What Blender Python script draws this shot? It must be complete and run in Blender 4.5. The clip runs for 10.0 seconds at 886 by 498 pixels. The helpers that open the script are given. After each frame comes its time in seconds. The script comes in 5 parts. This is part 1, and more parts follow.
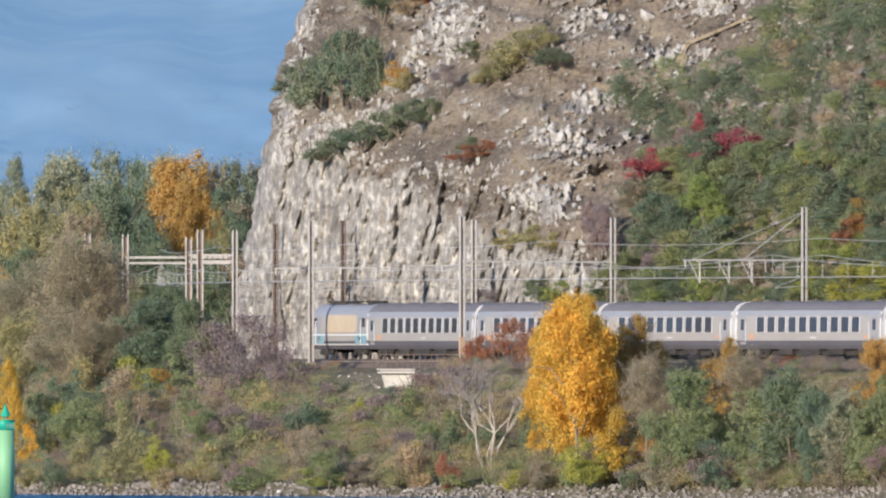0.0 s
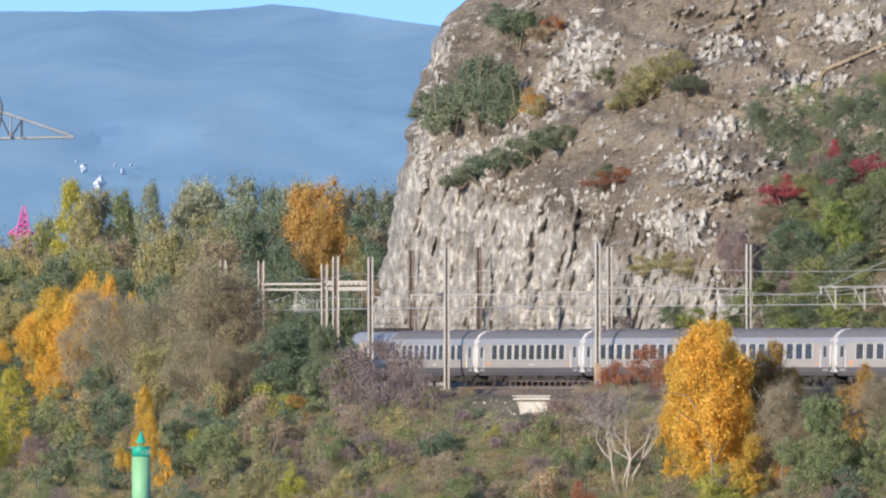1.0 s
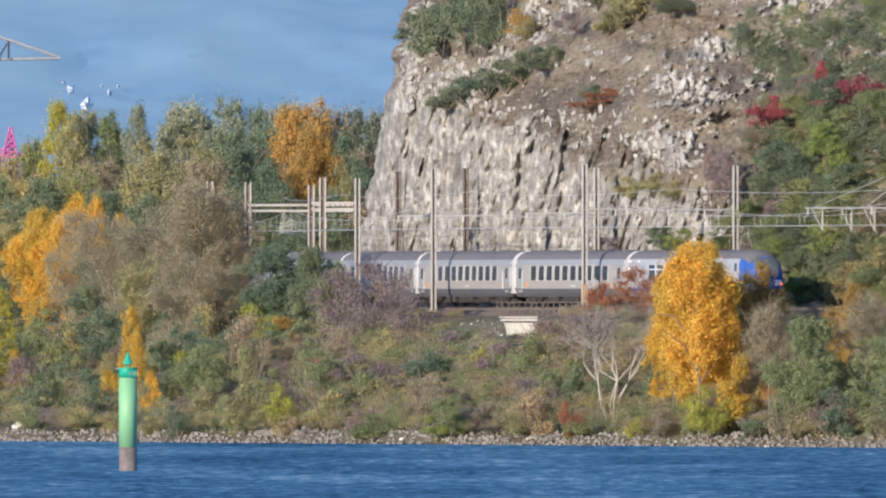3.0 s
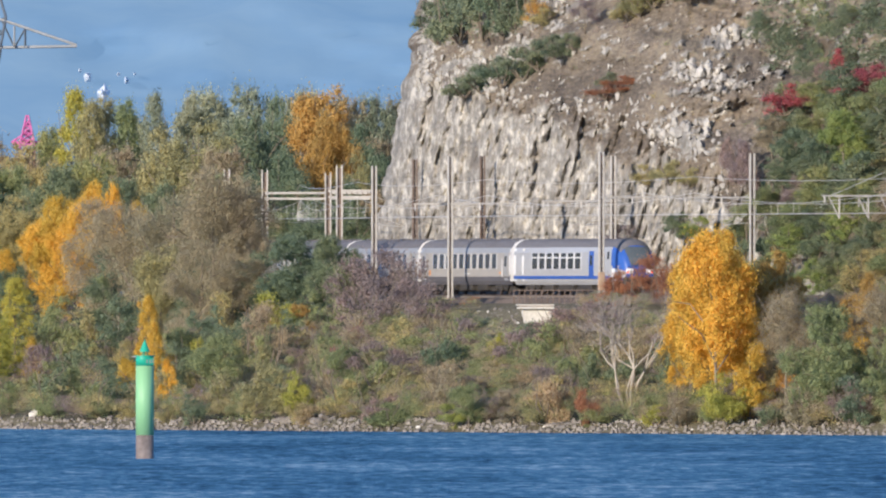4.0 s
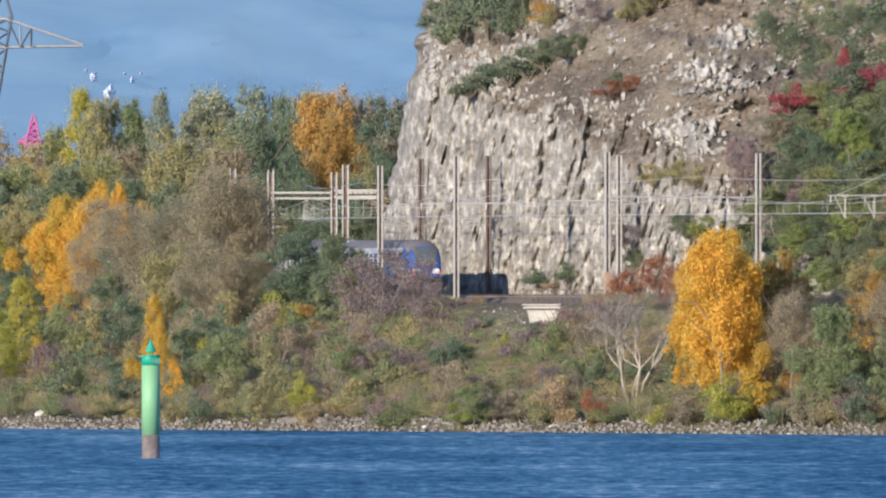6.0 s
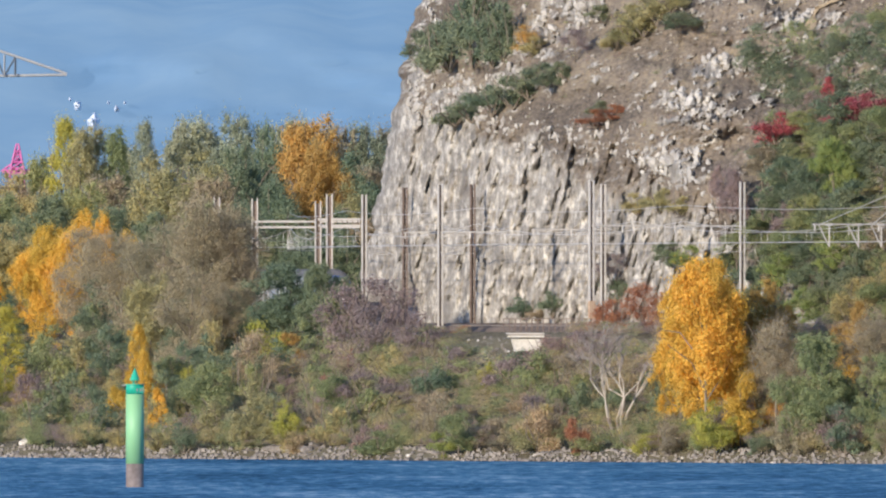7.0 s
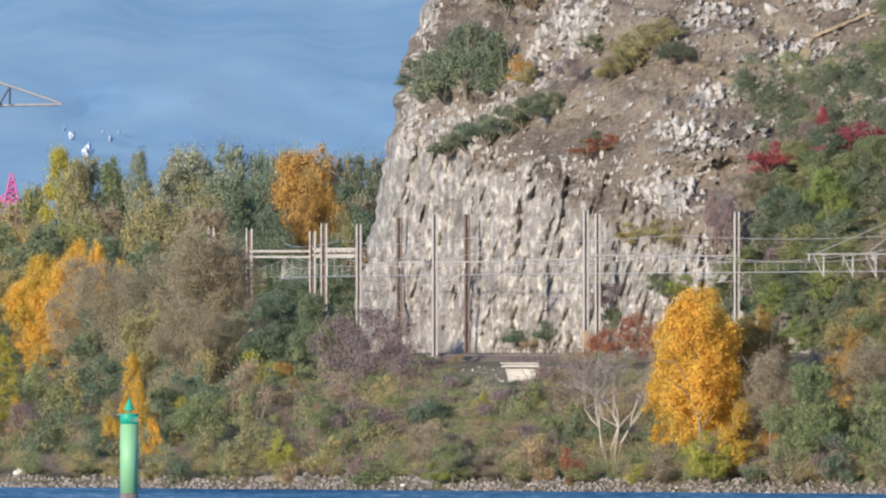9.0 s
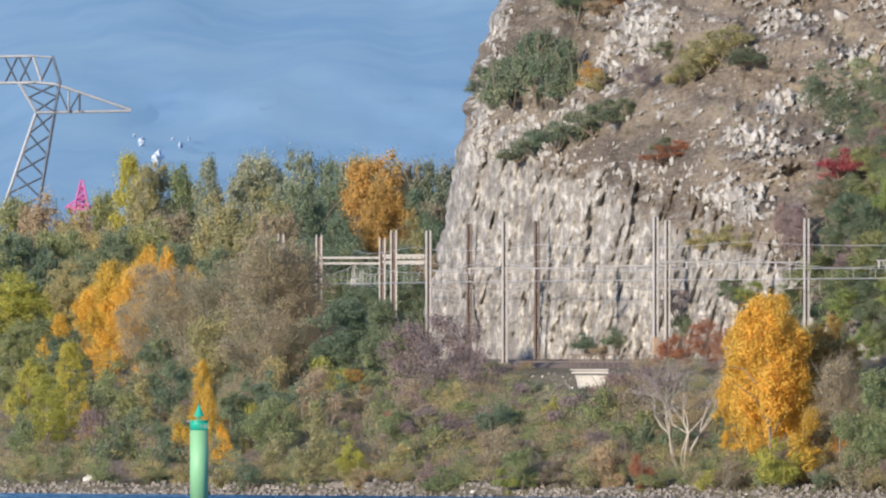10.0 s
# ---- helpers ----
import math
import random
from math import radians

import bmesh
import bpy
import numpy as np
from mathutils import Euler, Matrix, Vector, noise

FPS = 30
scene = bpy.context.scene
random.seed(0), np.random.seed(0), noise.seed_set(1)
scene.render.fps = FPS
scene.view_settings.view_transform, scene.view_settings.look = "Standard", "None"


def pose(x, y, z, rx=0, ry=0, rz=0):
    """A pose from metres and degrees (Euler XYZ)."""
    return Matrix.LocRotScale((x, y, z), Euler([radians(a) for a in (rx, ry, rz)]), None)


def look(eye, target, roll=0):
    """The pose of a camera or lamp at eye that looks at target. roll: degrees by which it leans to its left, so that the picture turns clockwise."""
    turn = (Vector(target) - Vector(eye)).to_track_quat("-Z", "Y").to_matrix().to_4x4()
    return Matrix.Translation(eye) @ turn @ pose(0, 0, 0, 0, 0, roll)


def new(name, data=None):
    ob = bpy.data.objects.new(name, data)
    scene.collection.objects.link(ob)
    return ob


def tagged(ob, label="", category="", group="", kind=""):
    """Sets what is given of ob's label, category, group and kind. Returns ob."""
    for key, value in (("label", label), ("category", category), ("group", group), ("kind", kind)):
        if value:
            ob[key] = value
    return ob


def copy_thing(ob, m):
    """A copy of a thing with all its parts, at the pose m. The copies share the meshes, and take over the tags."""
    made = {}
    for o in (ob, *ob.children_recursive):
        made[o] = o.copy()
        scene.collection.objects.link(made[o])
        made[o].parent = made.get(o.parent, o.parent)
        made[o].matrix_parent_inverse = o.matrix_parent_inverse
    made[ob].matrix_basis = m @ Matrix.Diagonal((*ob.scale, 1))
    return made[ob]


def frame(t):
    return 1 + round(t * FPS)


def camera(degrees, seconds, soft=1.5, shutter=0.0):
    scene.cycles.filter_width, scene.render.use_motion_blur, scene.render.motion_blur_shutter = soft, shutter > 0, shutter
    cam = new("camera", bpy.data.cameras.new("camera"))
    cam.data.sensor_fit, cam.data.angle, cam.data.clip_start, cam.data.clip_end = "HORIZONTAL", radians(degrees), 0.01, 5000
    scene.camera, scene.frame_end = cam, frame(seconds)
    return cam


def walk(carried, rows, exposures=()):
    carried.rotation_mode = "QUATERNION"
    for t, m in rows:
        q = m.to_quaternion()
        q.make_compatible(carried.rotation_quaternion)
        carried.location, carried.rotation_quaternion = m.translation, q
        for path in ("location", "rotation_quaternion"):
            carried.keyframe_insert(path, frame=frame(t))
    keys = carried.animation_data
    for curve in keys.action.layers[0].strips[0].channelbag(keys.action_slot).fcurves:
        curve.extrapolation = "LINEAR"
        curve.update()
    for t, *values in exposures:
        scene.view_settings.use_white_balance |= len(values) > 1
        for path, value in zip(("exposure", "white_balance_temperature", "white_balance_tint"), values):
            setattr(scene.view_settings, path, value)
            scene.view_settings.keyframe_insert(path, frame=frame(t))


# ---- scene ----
# ---- camera: stands on the near shore with a very long lens and is panned by hand ----
LENS = 1.8408
EYE = 10.16
cam = camera(LENS, 10.0, soft=2.2)
PAN = [
    (0.0, -0.3100, 0.2137),
    (0.1, -0.3029, 0.1984),
    (0.2, -0.2888, 0.1902),
    (0.3, -0.2630, 0.1867),
    (0.4, -0.2430, 0.1843),
    (0.5, -0.1268, 0.1855),
    (0.6, -0.0634, 0.1849),
    (0.7, -0.0458, 0.2008),
    (0.8, -0.0317, 0.2301),
    (0.9, -0.0282, 0.2489),
    (1.0, -0.0282, 0.2689),
    (1.1, -0.0317, 0.2742),
    (1.2, -0.0399, 0.2806),
    (1.3, -0.0845, 0.2724),
    (1.4, -0.1338, 0.2618),
    (1.5, -0.1538, 0.2571),
    (1.6, -0.1644, 0.2489),
    (1.8, -0.1562, 0.2407),
    (2.0, -0.1315, 0.2166),
    (2.2, -0.1151, 0.2043),
    (2.4, -0.1080, 0.1761),
    (2.5, -0.1004, 0.1638),
    (2.7, -0.0787, 0.1350),
    (3.8, -0.0294, 0.0845),
    (4.0, -0.0205, 0.0798),
    (4.5, 0.0000, 0.0693),
    (5.0, 0.0100, 0.0722),
    (5.2, 0.0094, 0.0728),
    (6.3, -0.0182, 0.0892),
    (6.5, -0.0247, 0.1115),
    (7.0, -0.0411, 0.1391),
    (7.5, -0.0734, 0.1884),
    (8.0, -0.0699, 0.1967),
    (8.5, -0.0593, 0.1978),
    (9.0, -0.0528, 0.2008),
    (9.5, 0.0159, 0.1972),
    (10.0, 0.0922, 0.2143),
]
walk(cam, [(t, pose(0, 0, EYE, 90 + pitch, 0, yaw)) for t, yaw, pitch in PAN])

# ---- world and sun: low clear autumn sun from the left ----
SUN_TO = Vector((-0.59, -0.765, 0.262)).normalized()
world = bpy.data.worlds.new("sky")
scene.world = world
world.use_nodes = True
wn = world.node_tree.nodes
sky = wn.new("ShaderNodeTexSky")
sky.sky_type = "NISHITA"
sky.sun_disc = False
sky.sun_elevation = math.asin(SUN_TO.z)
sky.sun_rotation = math.atan2(SUN_TO.x, SUN_TO.y)
sky.altitude, sky.air_density, sky.dust_density, sky.ozone_density = 1500, 0.85, 0.0, 3.0
wn["Background"].inputs["Strength"].default_value = 0.16
aim, lift_up = wn.new("ShaderNodeTexCoord"), wn.new("ShaderNodeVectorMath")
lift_up.operation = "ADD"
lift_up.inputs[1].default_value = (0, 0, 0.3)  # clear sky: no white band along the horizon
world.node_tree.links.new(aim.outputs["Generated"], lift_up.inputs[0])
world.node_tree.links.new(lift_up.outputs[0], sky.inputs[0])
world.node_tree.links.new(sky.outputs[0], wn["Background"].inputs["Color"])
sun = new("sun", bpy.data.lights.new("sun", "SUN"))
sun.data.energy, sun.data.angle, sun.data.color = 2.4, radians(0.6), (1.0, 0.885, 0.75)
sun.matrix_world = look((0, 0, 300), Vector((0, 0, 300)) - SUN_TO)
scene.view_settings.exposure = 1.25


# ---- materials ----
class Nodes:
    """A node material under construction."""

    def __init__(self, name, rough=0.8, metal=0.0, spec=0.3):
        self.mat = bpy.data.materials.new(name)
        self.mat.use_nodes = True
        self.nt = self.mat.node_tree
        self.bsdf = self.nt.nodes["Principled BSDF"]
        self.bsdf.inputs["Roughness"].default_value = rough
        self.bsdf.inputs["Metallic"].default_value = metal
        self.bsdf.inputs["Specular IOR Level"].default_value = spec

    def add(self, kind):
        return self.nt.nodes.new(kind)

    def wire(self, a, b):
        self.nt.links.new(a, b)

    def coords(self, scale=(1, 1, 1), space="Object"):
        tc, mp = self.add("ShaderNodeTexCoord"), self.add("ShaderNodeMapping")
        mp.inputs["Scale"].default_value = scale
        self.wire(tc.outputs[space], mp.inputs["Vector"])
        return mp.outputs["Vector"]

    def noise(self, vec, scale, detail=4.0, rough=0.6):
        n = self.add("ShaderNodeTexNoise")
        n.inputs["Scale"].default_value, n.inputs["Detail"].default_value = scale, detail
        n.inputs["Roughness"].default_value = rough
        self.wire(vec, n.inputs["Vector"])
        return n.outputs["Fac"]

    def ramp(self, fac, stops):
        r = self.add("ShaderNodeValToRGB")
        while len(r.color_ramp.elements) < len(stops):
            r.color_ramp.elements.new(0.5)
        for e, (p, c) in zip(r.color_ramp.elements, stops):
            e.position, e.color = p, (*c, 1)
        self.wire(fac, r.inputs["Fac"])
        return r.outputs["Color"]

    def mix(self, fac, a, b, how="MIX"):
        m = self.add("ShaderNodeMix")
        m.data_type, m.blend_type = "RGBA", how
        for socket, value in ((m.inputs[0], fac), (m.inputs[6], a), (m.inputs[7], b)):
            if isinstance(value, bpy.types.NodeSocket):
                self.wire(value, socket)
            elif isinstance(value, tuple):
                socket.default_value = (*value, 1)
            else:
                socket.default_value = value
        return m.outputs[2]

    def colour(self, socket):
        self.wire(socket, self.bsdf.inputs["Base Color"])
        return self

    def bump(self, fac, strength=0.4, distance=0.05):
        b = self.add("ShaderNodeBump")
        b.inputs["Strength"].default_value, b.inputs["Distance"].default_value = strength, distance
        self.wire(fac, b.inputs["Height"])
        self.wire(b.outputs[0], self.bsdf.inputs["Normal"])
        return self


def surface(name, dark, light, scale=3.0, rough=0.8, metal=0.0, spec=0.3, stretch=(1, 1, 1), bump=0.2, depth=0.02):
    """A worn surface between two colours, with grain at two scales."""
    n = Nodes(name, rough, metal, spec)
    vec = n.coords(stretch)
    big, fine = n.noise(vec, scale * 0.22, 3), n.noise(vec, scale * 2.2, 5)
    both = n.mix(0.45, big, fine)
    n.colour(n.ramp(both, [(0.32, dark), (0.68, light)]))
    if bump:
        n.bump(fine, bump, depth)
    return n.mat


def foliage(name, dark, light, odd, lift=2.35, shine=0.45):
    """Leaves: each leaf its own tint, each plant its own cast, some light let through."""
    n = Nodes(name, 0.7, 0.0, 0.2)
    grey = 0.12 if lift > 1.3 else 0.04
    # lift and the 0.03 floor lighten leaves, putting distance haze into their colour
    dark, light, odd = [tuple(lift * (c * (1 - grey) + grey * sum(k) / 3) + 0.03 for c in k) for k in (dark, light, odd)]
    isl, info = n.add("ShaderNodeNewGeometry"), n.add("ShaderNodeObjectInfo")
    vec = n.coords((1, 1, 1))
    patch = n.noise(vec, 0.55, 3)
    tint = n.ramp(n.mix(0.68, isl.outputs["Random Per Island"], patch), [(0.32, dark), (0.53, light), (0.74, odd)])
    cast = n.ramp(info.outputs["Random"], [(0.0, (0.84, 0.88, 0.88)), (0.5, (1.0, 1.0, 1.0)), (1.0, (1.14, 1.05, 0.95))])
    tint = n.mix(1.0, tint, cast, "MULTIPLY")
    n.colour(tint)
    tr, mx = n.add("ShaderNodeBsdfTranslucent"), n.add("ShaderNodeMixShader")
    n.wire(tint, tr.inputs["Color"])
    mx.inputs[0].default_value = shine
    n.wire(n.bsdf.outputs[0], mx.inputs[1])
    n.wire(tr.outputs[0], mx.inputs[2])
    n.wire(mx.outputs[0], n.nt.nodes["Material Output"].inputs["Surface"])
    return n.mat


def glowing(name, colour, strength):
    n = Nodes(name, 0.4)
    n.bsdf.inputs["Base Color"].default_value = (*colour, 1)
    n.bsdf.inputs["Emission Color"].default_value = (*colour, 1)
    n.bsdf.inputs["Emission Strength"].default_value = strength
    return n.mat


LEAF = {
    "green": foliage("green_leaves", (0.075, 0.095, 0.04), (0.15, 0.17, 0.065), (0.24, 0.24, 0.10)),
    "dark": foliage("dark_green_leaves", (0.046, 0.072, 0.045), (0.095, 0.128, 0.07), (0.155, 0.185, 0.105)),
    "pine": foliage("pine_needles", (0.058, 0.08, 0.046), (0.115, 0.135, 0.072), (0.17, 0.18, 0.095)),
    "bright": foliage("bright_green_leaves", (0.13, 0.18, 0.045), (0.26, 0.31, 0.075), (0.38, 0.40, 0.10), 1.5),
    "silver": foliage("silvery_green_leaves", (0.08, 0.095, 0.062), (0.165, 0.18, 0.115), (0.30, 0.30, 0.20)),
    "olive": foliage("olive_leaves", (0.115, 0.108, 0.05), (0.215, 0.192, 0.08), (0.34, 0.285, 0.11)),
    "lime": foliage("yellow_green_leaves", (0.28, 0.29, 0.06), (0.50, 0.48, 0.085), (0.66, 0.58, 0.11), 1.15),
    "yellow": foliage("yellow_leaves", (0.46, 0.28, 0.027), (0.72, 0.475, 0.052), (0.84, 0.62, 0.15), 1.15),
    "orange": foliage("orange_leaves", (0.37, 0.225, 0.062), (0.59, 0.365, 0.09), (0.72, 0.48, 0.14), 1.06),
    "brown": foliage("brown_leaves", (0.135, 0.105, 0.068), (0.225, 0.18, 0.112), (0.30, 0.24, 0.135)),
    "mauve": foliage("mauve_twigs", (0.105, 0.076, 0.073), (0.18, 0.132, 0.122), (0.245, 0.19, 0.165)),
    "rust": foliage("rust_leaves", (0.28, 0.11, 0.06), (0.46, 0.20, 0.10), (0.56, 0.30, 0.14), 1.05),
    "red": foliage("red_leaves", (0.38, 0.075, 0.095), (0.54, 0.13, 0.155), (0.62, 0.21, 0.22), 1.0),
    "tan": foliage("tan_leaves", (0.135, 0.112, 0.068), (0.205, 0.172, 0.10), (0.27, 0.225, 0.13)),
    "straw": foliage("dry_grass_stalks", (0.34, 0.25, 0.13), (0.56, 0.43, 0.24), (0.68, 0.55, 0.34), 1.1),
}
BARK = surface("bark", (0.13, 0.10, 0.075), (0.30, 0.25, 0.19), 6, 0.9, bump=0.4)
PALE_BARK = surface("pale_bark", (0.34, 0.29, 0.23), (0.58, 0.52, 0.43), 6, 0.9, bump=0.3)
GREY_BARK = surface("grey_bark", (0.24, 0.205, 0.18), (0.42, 0.37, 0.32), 6, 0.9, bump=0.3)
LIMESTONE = surface("limestone_rock", (0.11, 0.097, 0.085), (0.36, 0.32, 0.275), 2.5, 0.9, bump=0.6, depth=0.1)
CHALK = surface("white_rock", (0.60, 0.55, 0.48), (0.82, 0.77, 0.68), 2.5, 0.9, bump=0.4, depth=0.05)
PALE_ROCK = surface("pale_outcrop_rock", (0.28, 0.26, 0.235), (0.63, 0.59, 0.515), 1.6, 0.9, bump=0.5, depth=0.08)
CONCRETE = surface("pale_concrete", (0.52, 0.48, 0.40), (0.76, 0.71, 0.62), 2.0, 0.9, bump=0.2)
DARK_CONCRETE = surface("weathered_concrete", (0.26, 0.22, 0.18), (0.44, 0.38, 0.31), 2.0, 0.9)
GALVANISED = surface("galvanised_steel", (0.44, 0.41, 0.37), (0.62, 0.58, 0.52), 2.5, 0.6, 0.1, 0.4)
RUSTED = surface("rusty_steel", (0.13, 0.095, 0.078), (0.28, 0.215, 0.175), 2.5, 0.8, 0.2)
RUST_PAINT = surface("faded_rust_paint", (0.36, 0.20, 0.10), (0.62, 0.50, 0.38), 2.0, 0.8)
BALLAST = surface("track_ballast", (0.13, 0.095, 0.075), (0.26, 0.205, 0.16), 9, 0.95, bump=0.8, depth=0.06)
SLEEPER = surface("concrete_sleeper", (0.22, 0.19, 0.16), (0.36, 0.32, 0.28), 5, 0.9)
RAIL = surface("rail_steel", (0.12, 0.09, 0.075), (0.25, 0.20, 0.17), 4, 0.5, 0.7)
WIRE = surface("wire", (0.52, 0.50, 0.47), (0.68, 0.66, 0.62), 2, 0.5, 0.4)
CERAMIC = surface("pale_insulator", (0.50, 0.47, 0.42), (0.72, 0.69, 0.63), 4, 0.4)
PYLON_STEEL = surface("pylon_steel", (0.36, 0.37, 0.38), (0.55, 0.55, 0.54), 1.0, 0.6, 0.3)
PYLON_DARK = surface("dark_pylon_steel", (0.09, 0.12, 0.16), (0.18, 0.21, 0.25), 1.0, 0.6, 0.3)
PINK_PAINT = surface("pink_red_paint", (0.50, 0.10, 0.28), (0.62, 0.18, 0.40), 0.6, 0.7)
# bluish tint puts the distance haze into the rock's colour
HAZED_ROCK = surface("hazy_pale_rock", (0.55, 0.62, 0.72), (0.70, 0.74, 0.80), 0.25, 1.0, spec=0.0)
OCHRE = surface("ochre_earth", (0.28, 0.215, 0.14), (0.40, 0.315, 0.20), 2.0, 0.95, bump=0.4)
# train
COACH_SIDE = surface("coach_grey_side", (0.32, 0.30, 0.275), (0.41, 0.385, 0.355), 1.4, 0.5, 0.0, 0.5, (1, 0.25, 1), 0.05)
COACH_TOP = surface("coach_silver_band", (0.30, 0.305, 0.315), (0.38, 0.385, 0.39), 1.2, 0.45, 0.15, 0.5, (1, 0.3, 1), 0.05)
COACH_ROOF = surface("coach_roof_grey", (0.14, 0.132, 0.138), (0.21, 0.20, 0.20), 1.5, 0.7, 0.0, 0.3, (1, 0.3, 1), 0.05)
COACH_SKIRT = surface("coach_dark_skirt", (0.09, 0.088, 0.10), (0.14, 0.135, 0.145), 2.0, 0.6, 0.0, 0.4, (1, 0.3, 1), 0.05)
WHITE_PAINT = surface("white_paint", (0.68, 0.67, 0.65), (0.82, 0.81, 0.79), 1.5, 0.4, 0.0, 0.5, bump=0.03)
SILVER_PAINT = surface("silver_paint", (0.40, 0.40, 0.41), (0.50, 0.50, 0.50), 1.3, 0.4, 0.15, 0.5, (1, 0.3, 1), 0.04)
BLUE_PAINT = surface("blue_paint", (0.025, 0.085, 0.34), (0.045, 0.13, 0.44), 1.5, 0.35, 0.0, 0.5, bump=0.03)
TEAL_PAINT = surface("teal_paint", (0.16, 0.34, 0.40), (0.24, 0.44, 0.50), 1.5, 0.45, bump=0.03)
BEIGE_PAINT = surface("beige_panel", (0.50, 0.39, 0.25), (0.64, 0.52, 0.36), 1.5, 0.5, bump=0.05)
ORANGE_PAINT = surface("orange_paint", (0.62, 0.27, 0.10), (0.74, 0.36, 0.15), 1.5, 0.5, bump=0.03)
UNDERFRAME = surface("underframe_black", (0.035, 0.033, 0.032), (0.085, 0.075, 0.065), 3.0, 0.8, 0.2)
RUBBER = surface("gangway_rubber", (0.05, 0.05, 0.05), (0.09, 0.09, 0.09), 3.0, 0.8)
GLASS = surface("tinted_train_glass", (0.03, 0.037, 0.042), (0.065, 0.072, 0.08), 0.8, 0.25, 0.0, 0.25, bump=0)
# the windscreen's grey carries the sky's reflection in its base colour
SCREEN = surface("windscreen_glass", (0.075, 0.09, 0.10), (0.15, 0.17, 0.175), 0.8, 0.15, 0.0, 0.4, bump=0)
HEADLAMP = surface("headlamp_white", (0.80, 0.80, 0.78), (0.90, 0.90, 0.88), 2.0, 0.2, bump=0)
TAIL_RED = glowing("tail_lamp_red", (0.85, 0.08, 0.05), 1.2)
# beacon
BEACON_GREEN = surface("green_beacon_paint", (0.20, 0.46, 0.22), (0.31, 0.58, 0.31), 0.9, 0.55, 0.0, 0.4, (1, 1, 0.25), 0.08)
BEACON_TOP = surface("fresh_green_paint", (0.01, 0.33, 0.20), (0.03, 0.42, 0.27), 1.5, 0.45, bump=0.04)
BEACON_BASE = surface("weed_stained_steel", (0.12, 0.10, 0.09), (0.30, 0.25, 0.23), 1.6, 0.85, bump=0.4, depth=0.03)


def hill_material():
    """Limestone where the 'rock' attribute is high, dry autumn scrub and soil elsewhere."""
    n = Nodes("hill_rock_and_dry_grass", 0.95, 0.0, 0.1)
    vec = n.coords((1.0, 0.1, 0.38))
    streak = n.noise(vec, 2.4, 6, 0.72)
    rock = n.ramp(streak, [(0.30, (0.15, 0.14, 0.125)), (0.42, (0.27, 0.25, 0.22)), (0.52, (0.39, 0.36, 0.312)), (0.62, (0.68, 0.635, 0.545))])
    stain = n.noise(n.coords((1, 0.1, 0.25)), 0.35, 4)
    rock = n.mix(n.ramp(stain, [(0.50, (0, 0, 0)), (0.66, (0.65, 0.65, 0.65))]), rock, (0.22, 0.21, 0.195))
    ochre = n.noise(n.coords((1, 0.15, 0.6)), 0.6, 3)
    rock = n.mix(n.ramp(ochre, [(0.62, (0, 0, 0)), (0.77, (0.5, 0.5, 0.5))]), rock, (0.44, 0.35, 0.235))
    v2 = n.coords((1, 0.2, 1.5))
    tuft, broad = n.noise(v2, 3.5, 6, 0.7), n.noise(v2, 0.28, 4)
    scrub = n.ramp(n.mix(0.5, tuft, broad), [(0.36, (0.07, 0.06, 0.052)), (0.44, (0.135, 0.112, 0.09)), (0.52, (0.22, 0.18, 0.138)), (0.60, (0.30, 0.25, 0.18)), (0.70, (0.19, 0.175, 0.11))])
    at = n.add("ShaderNodeAttribute")
    at.attribute_name = "rock"
    n.colour(n.mix(at.outputs["Fac"], scrub, rock))
    n.bump(n.mix(0.5, streak, tuft), 0.8, 0.25)
    return n.mat


def ground_material():
    n = Nodes("bank_soil_and_grass", 0.95, 0.0, 0.1)
    vec = n.coords((1, 0.4, 1))
    a, b = n.noise(vec, 0.5, 5), n.noise(vec, 4.0, 5, 0.7)
    n.colour(n.ramp(n.mix(0.55, a, b), [(0.3, (0.085, 0.075, 0.052)), (0.45, (0.15, 0.132, 0.09)), (0.58, (0.21, 0.185, 0.125)), (0.72, (0.16, 0.165, 0.09))]))
    n.bump(b, 0.8, 0.15)
    return n.mat


def water_material():
    # no reflection: sky glints and dark wave sides are painted as colour streaks
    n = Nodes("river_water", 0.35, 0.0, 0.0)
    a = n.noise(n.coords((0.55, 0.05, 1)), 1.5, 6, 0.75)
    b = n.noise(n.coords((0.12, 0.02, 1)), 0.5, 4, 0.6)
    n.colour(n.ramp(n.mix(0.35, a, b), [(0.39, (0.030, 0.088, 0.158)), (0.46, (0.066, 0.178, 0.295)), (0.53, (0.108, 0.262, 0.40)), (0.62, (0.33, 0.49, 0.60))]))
    n.bump(n.noise(n.coords((1, 0.6, 1)), 1.1, 3, 0.6), 1.0, 0.55)
    return n.mat


def painted_haze_material(name, low, high, spread):
    """Blue distance: the haze of kilometres of air, painted as a glowing colour."""
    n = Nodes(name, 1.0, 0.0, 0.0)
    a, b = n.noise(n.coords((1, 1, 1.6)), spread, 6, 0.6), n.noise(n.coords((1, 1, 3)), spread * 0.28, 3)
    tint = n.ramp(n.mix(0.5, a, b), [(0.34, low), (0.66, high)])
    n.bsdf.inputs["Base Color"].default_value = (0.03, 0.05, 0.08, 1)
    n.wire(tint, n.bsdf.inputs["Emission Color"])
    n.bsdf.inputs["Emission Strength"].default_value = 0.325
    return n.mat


HILL, SOIL, WATER = hill_material(), ground_material(), water_material()
FAR_RANGE = painted_haze_material("hazy_blue_mountain", (0.20, 0.38, 0.64), (0.31, 0.49, 0.71), 0.05)


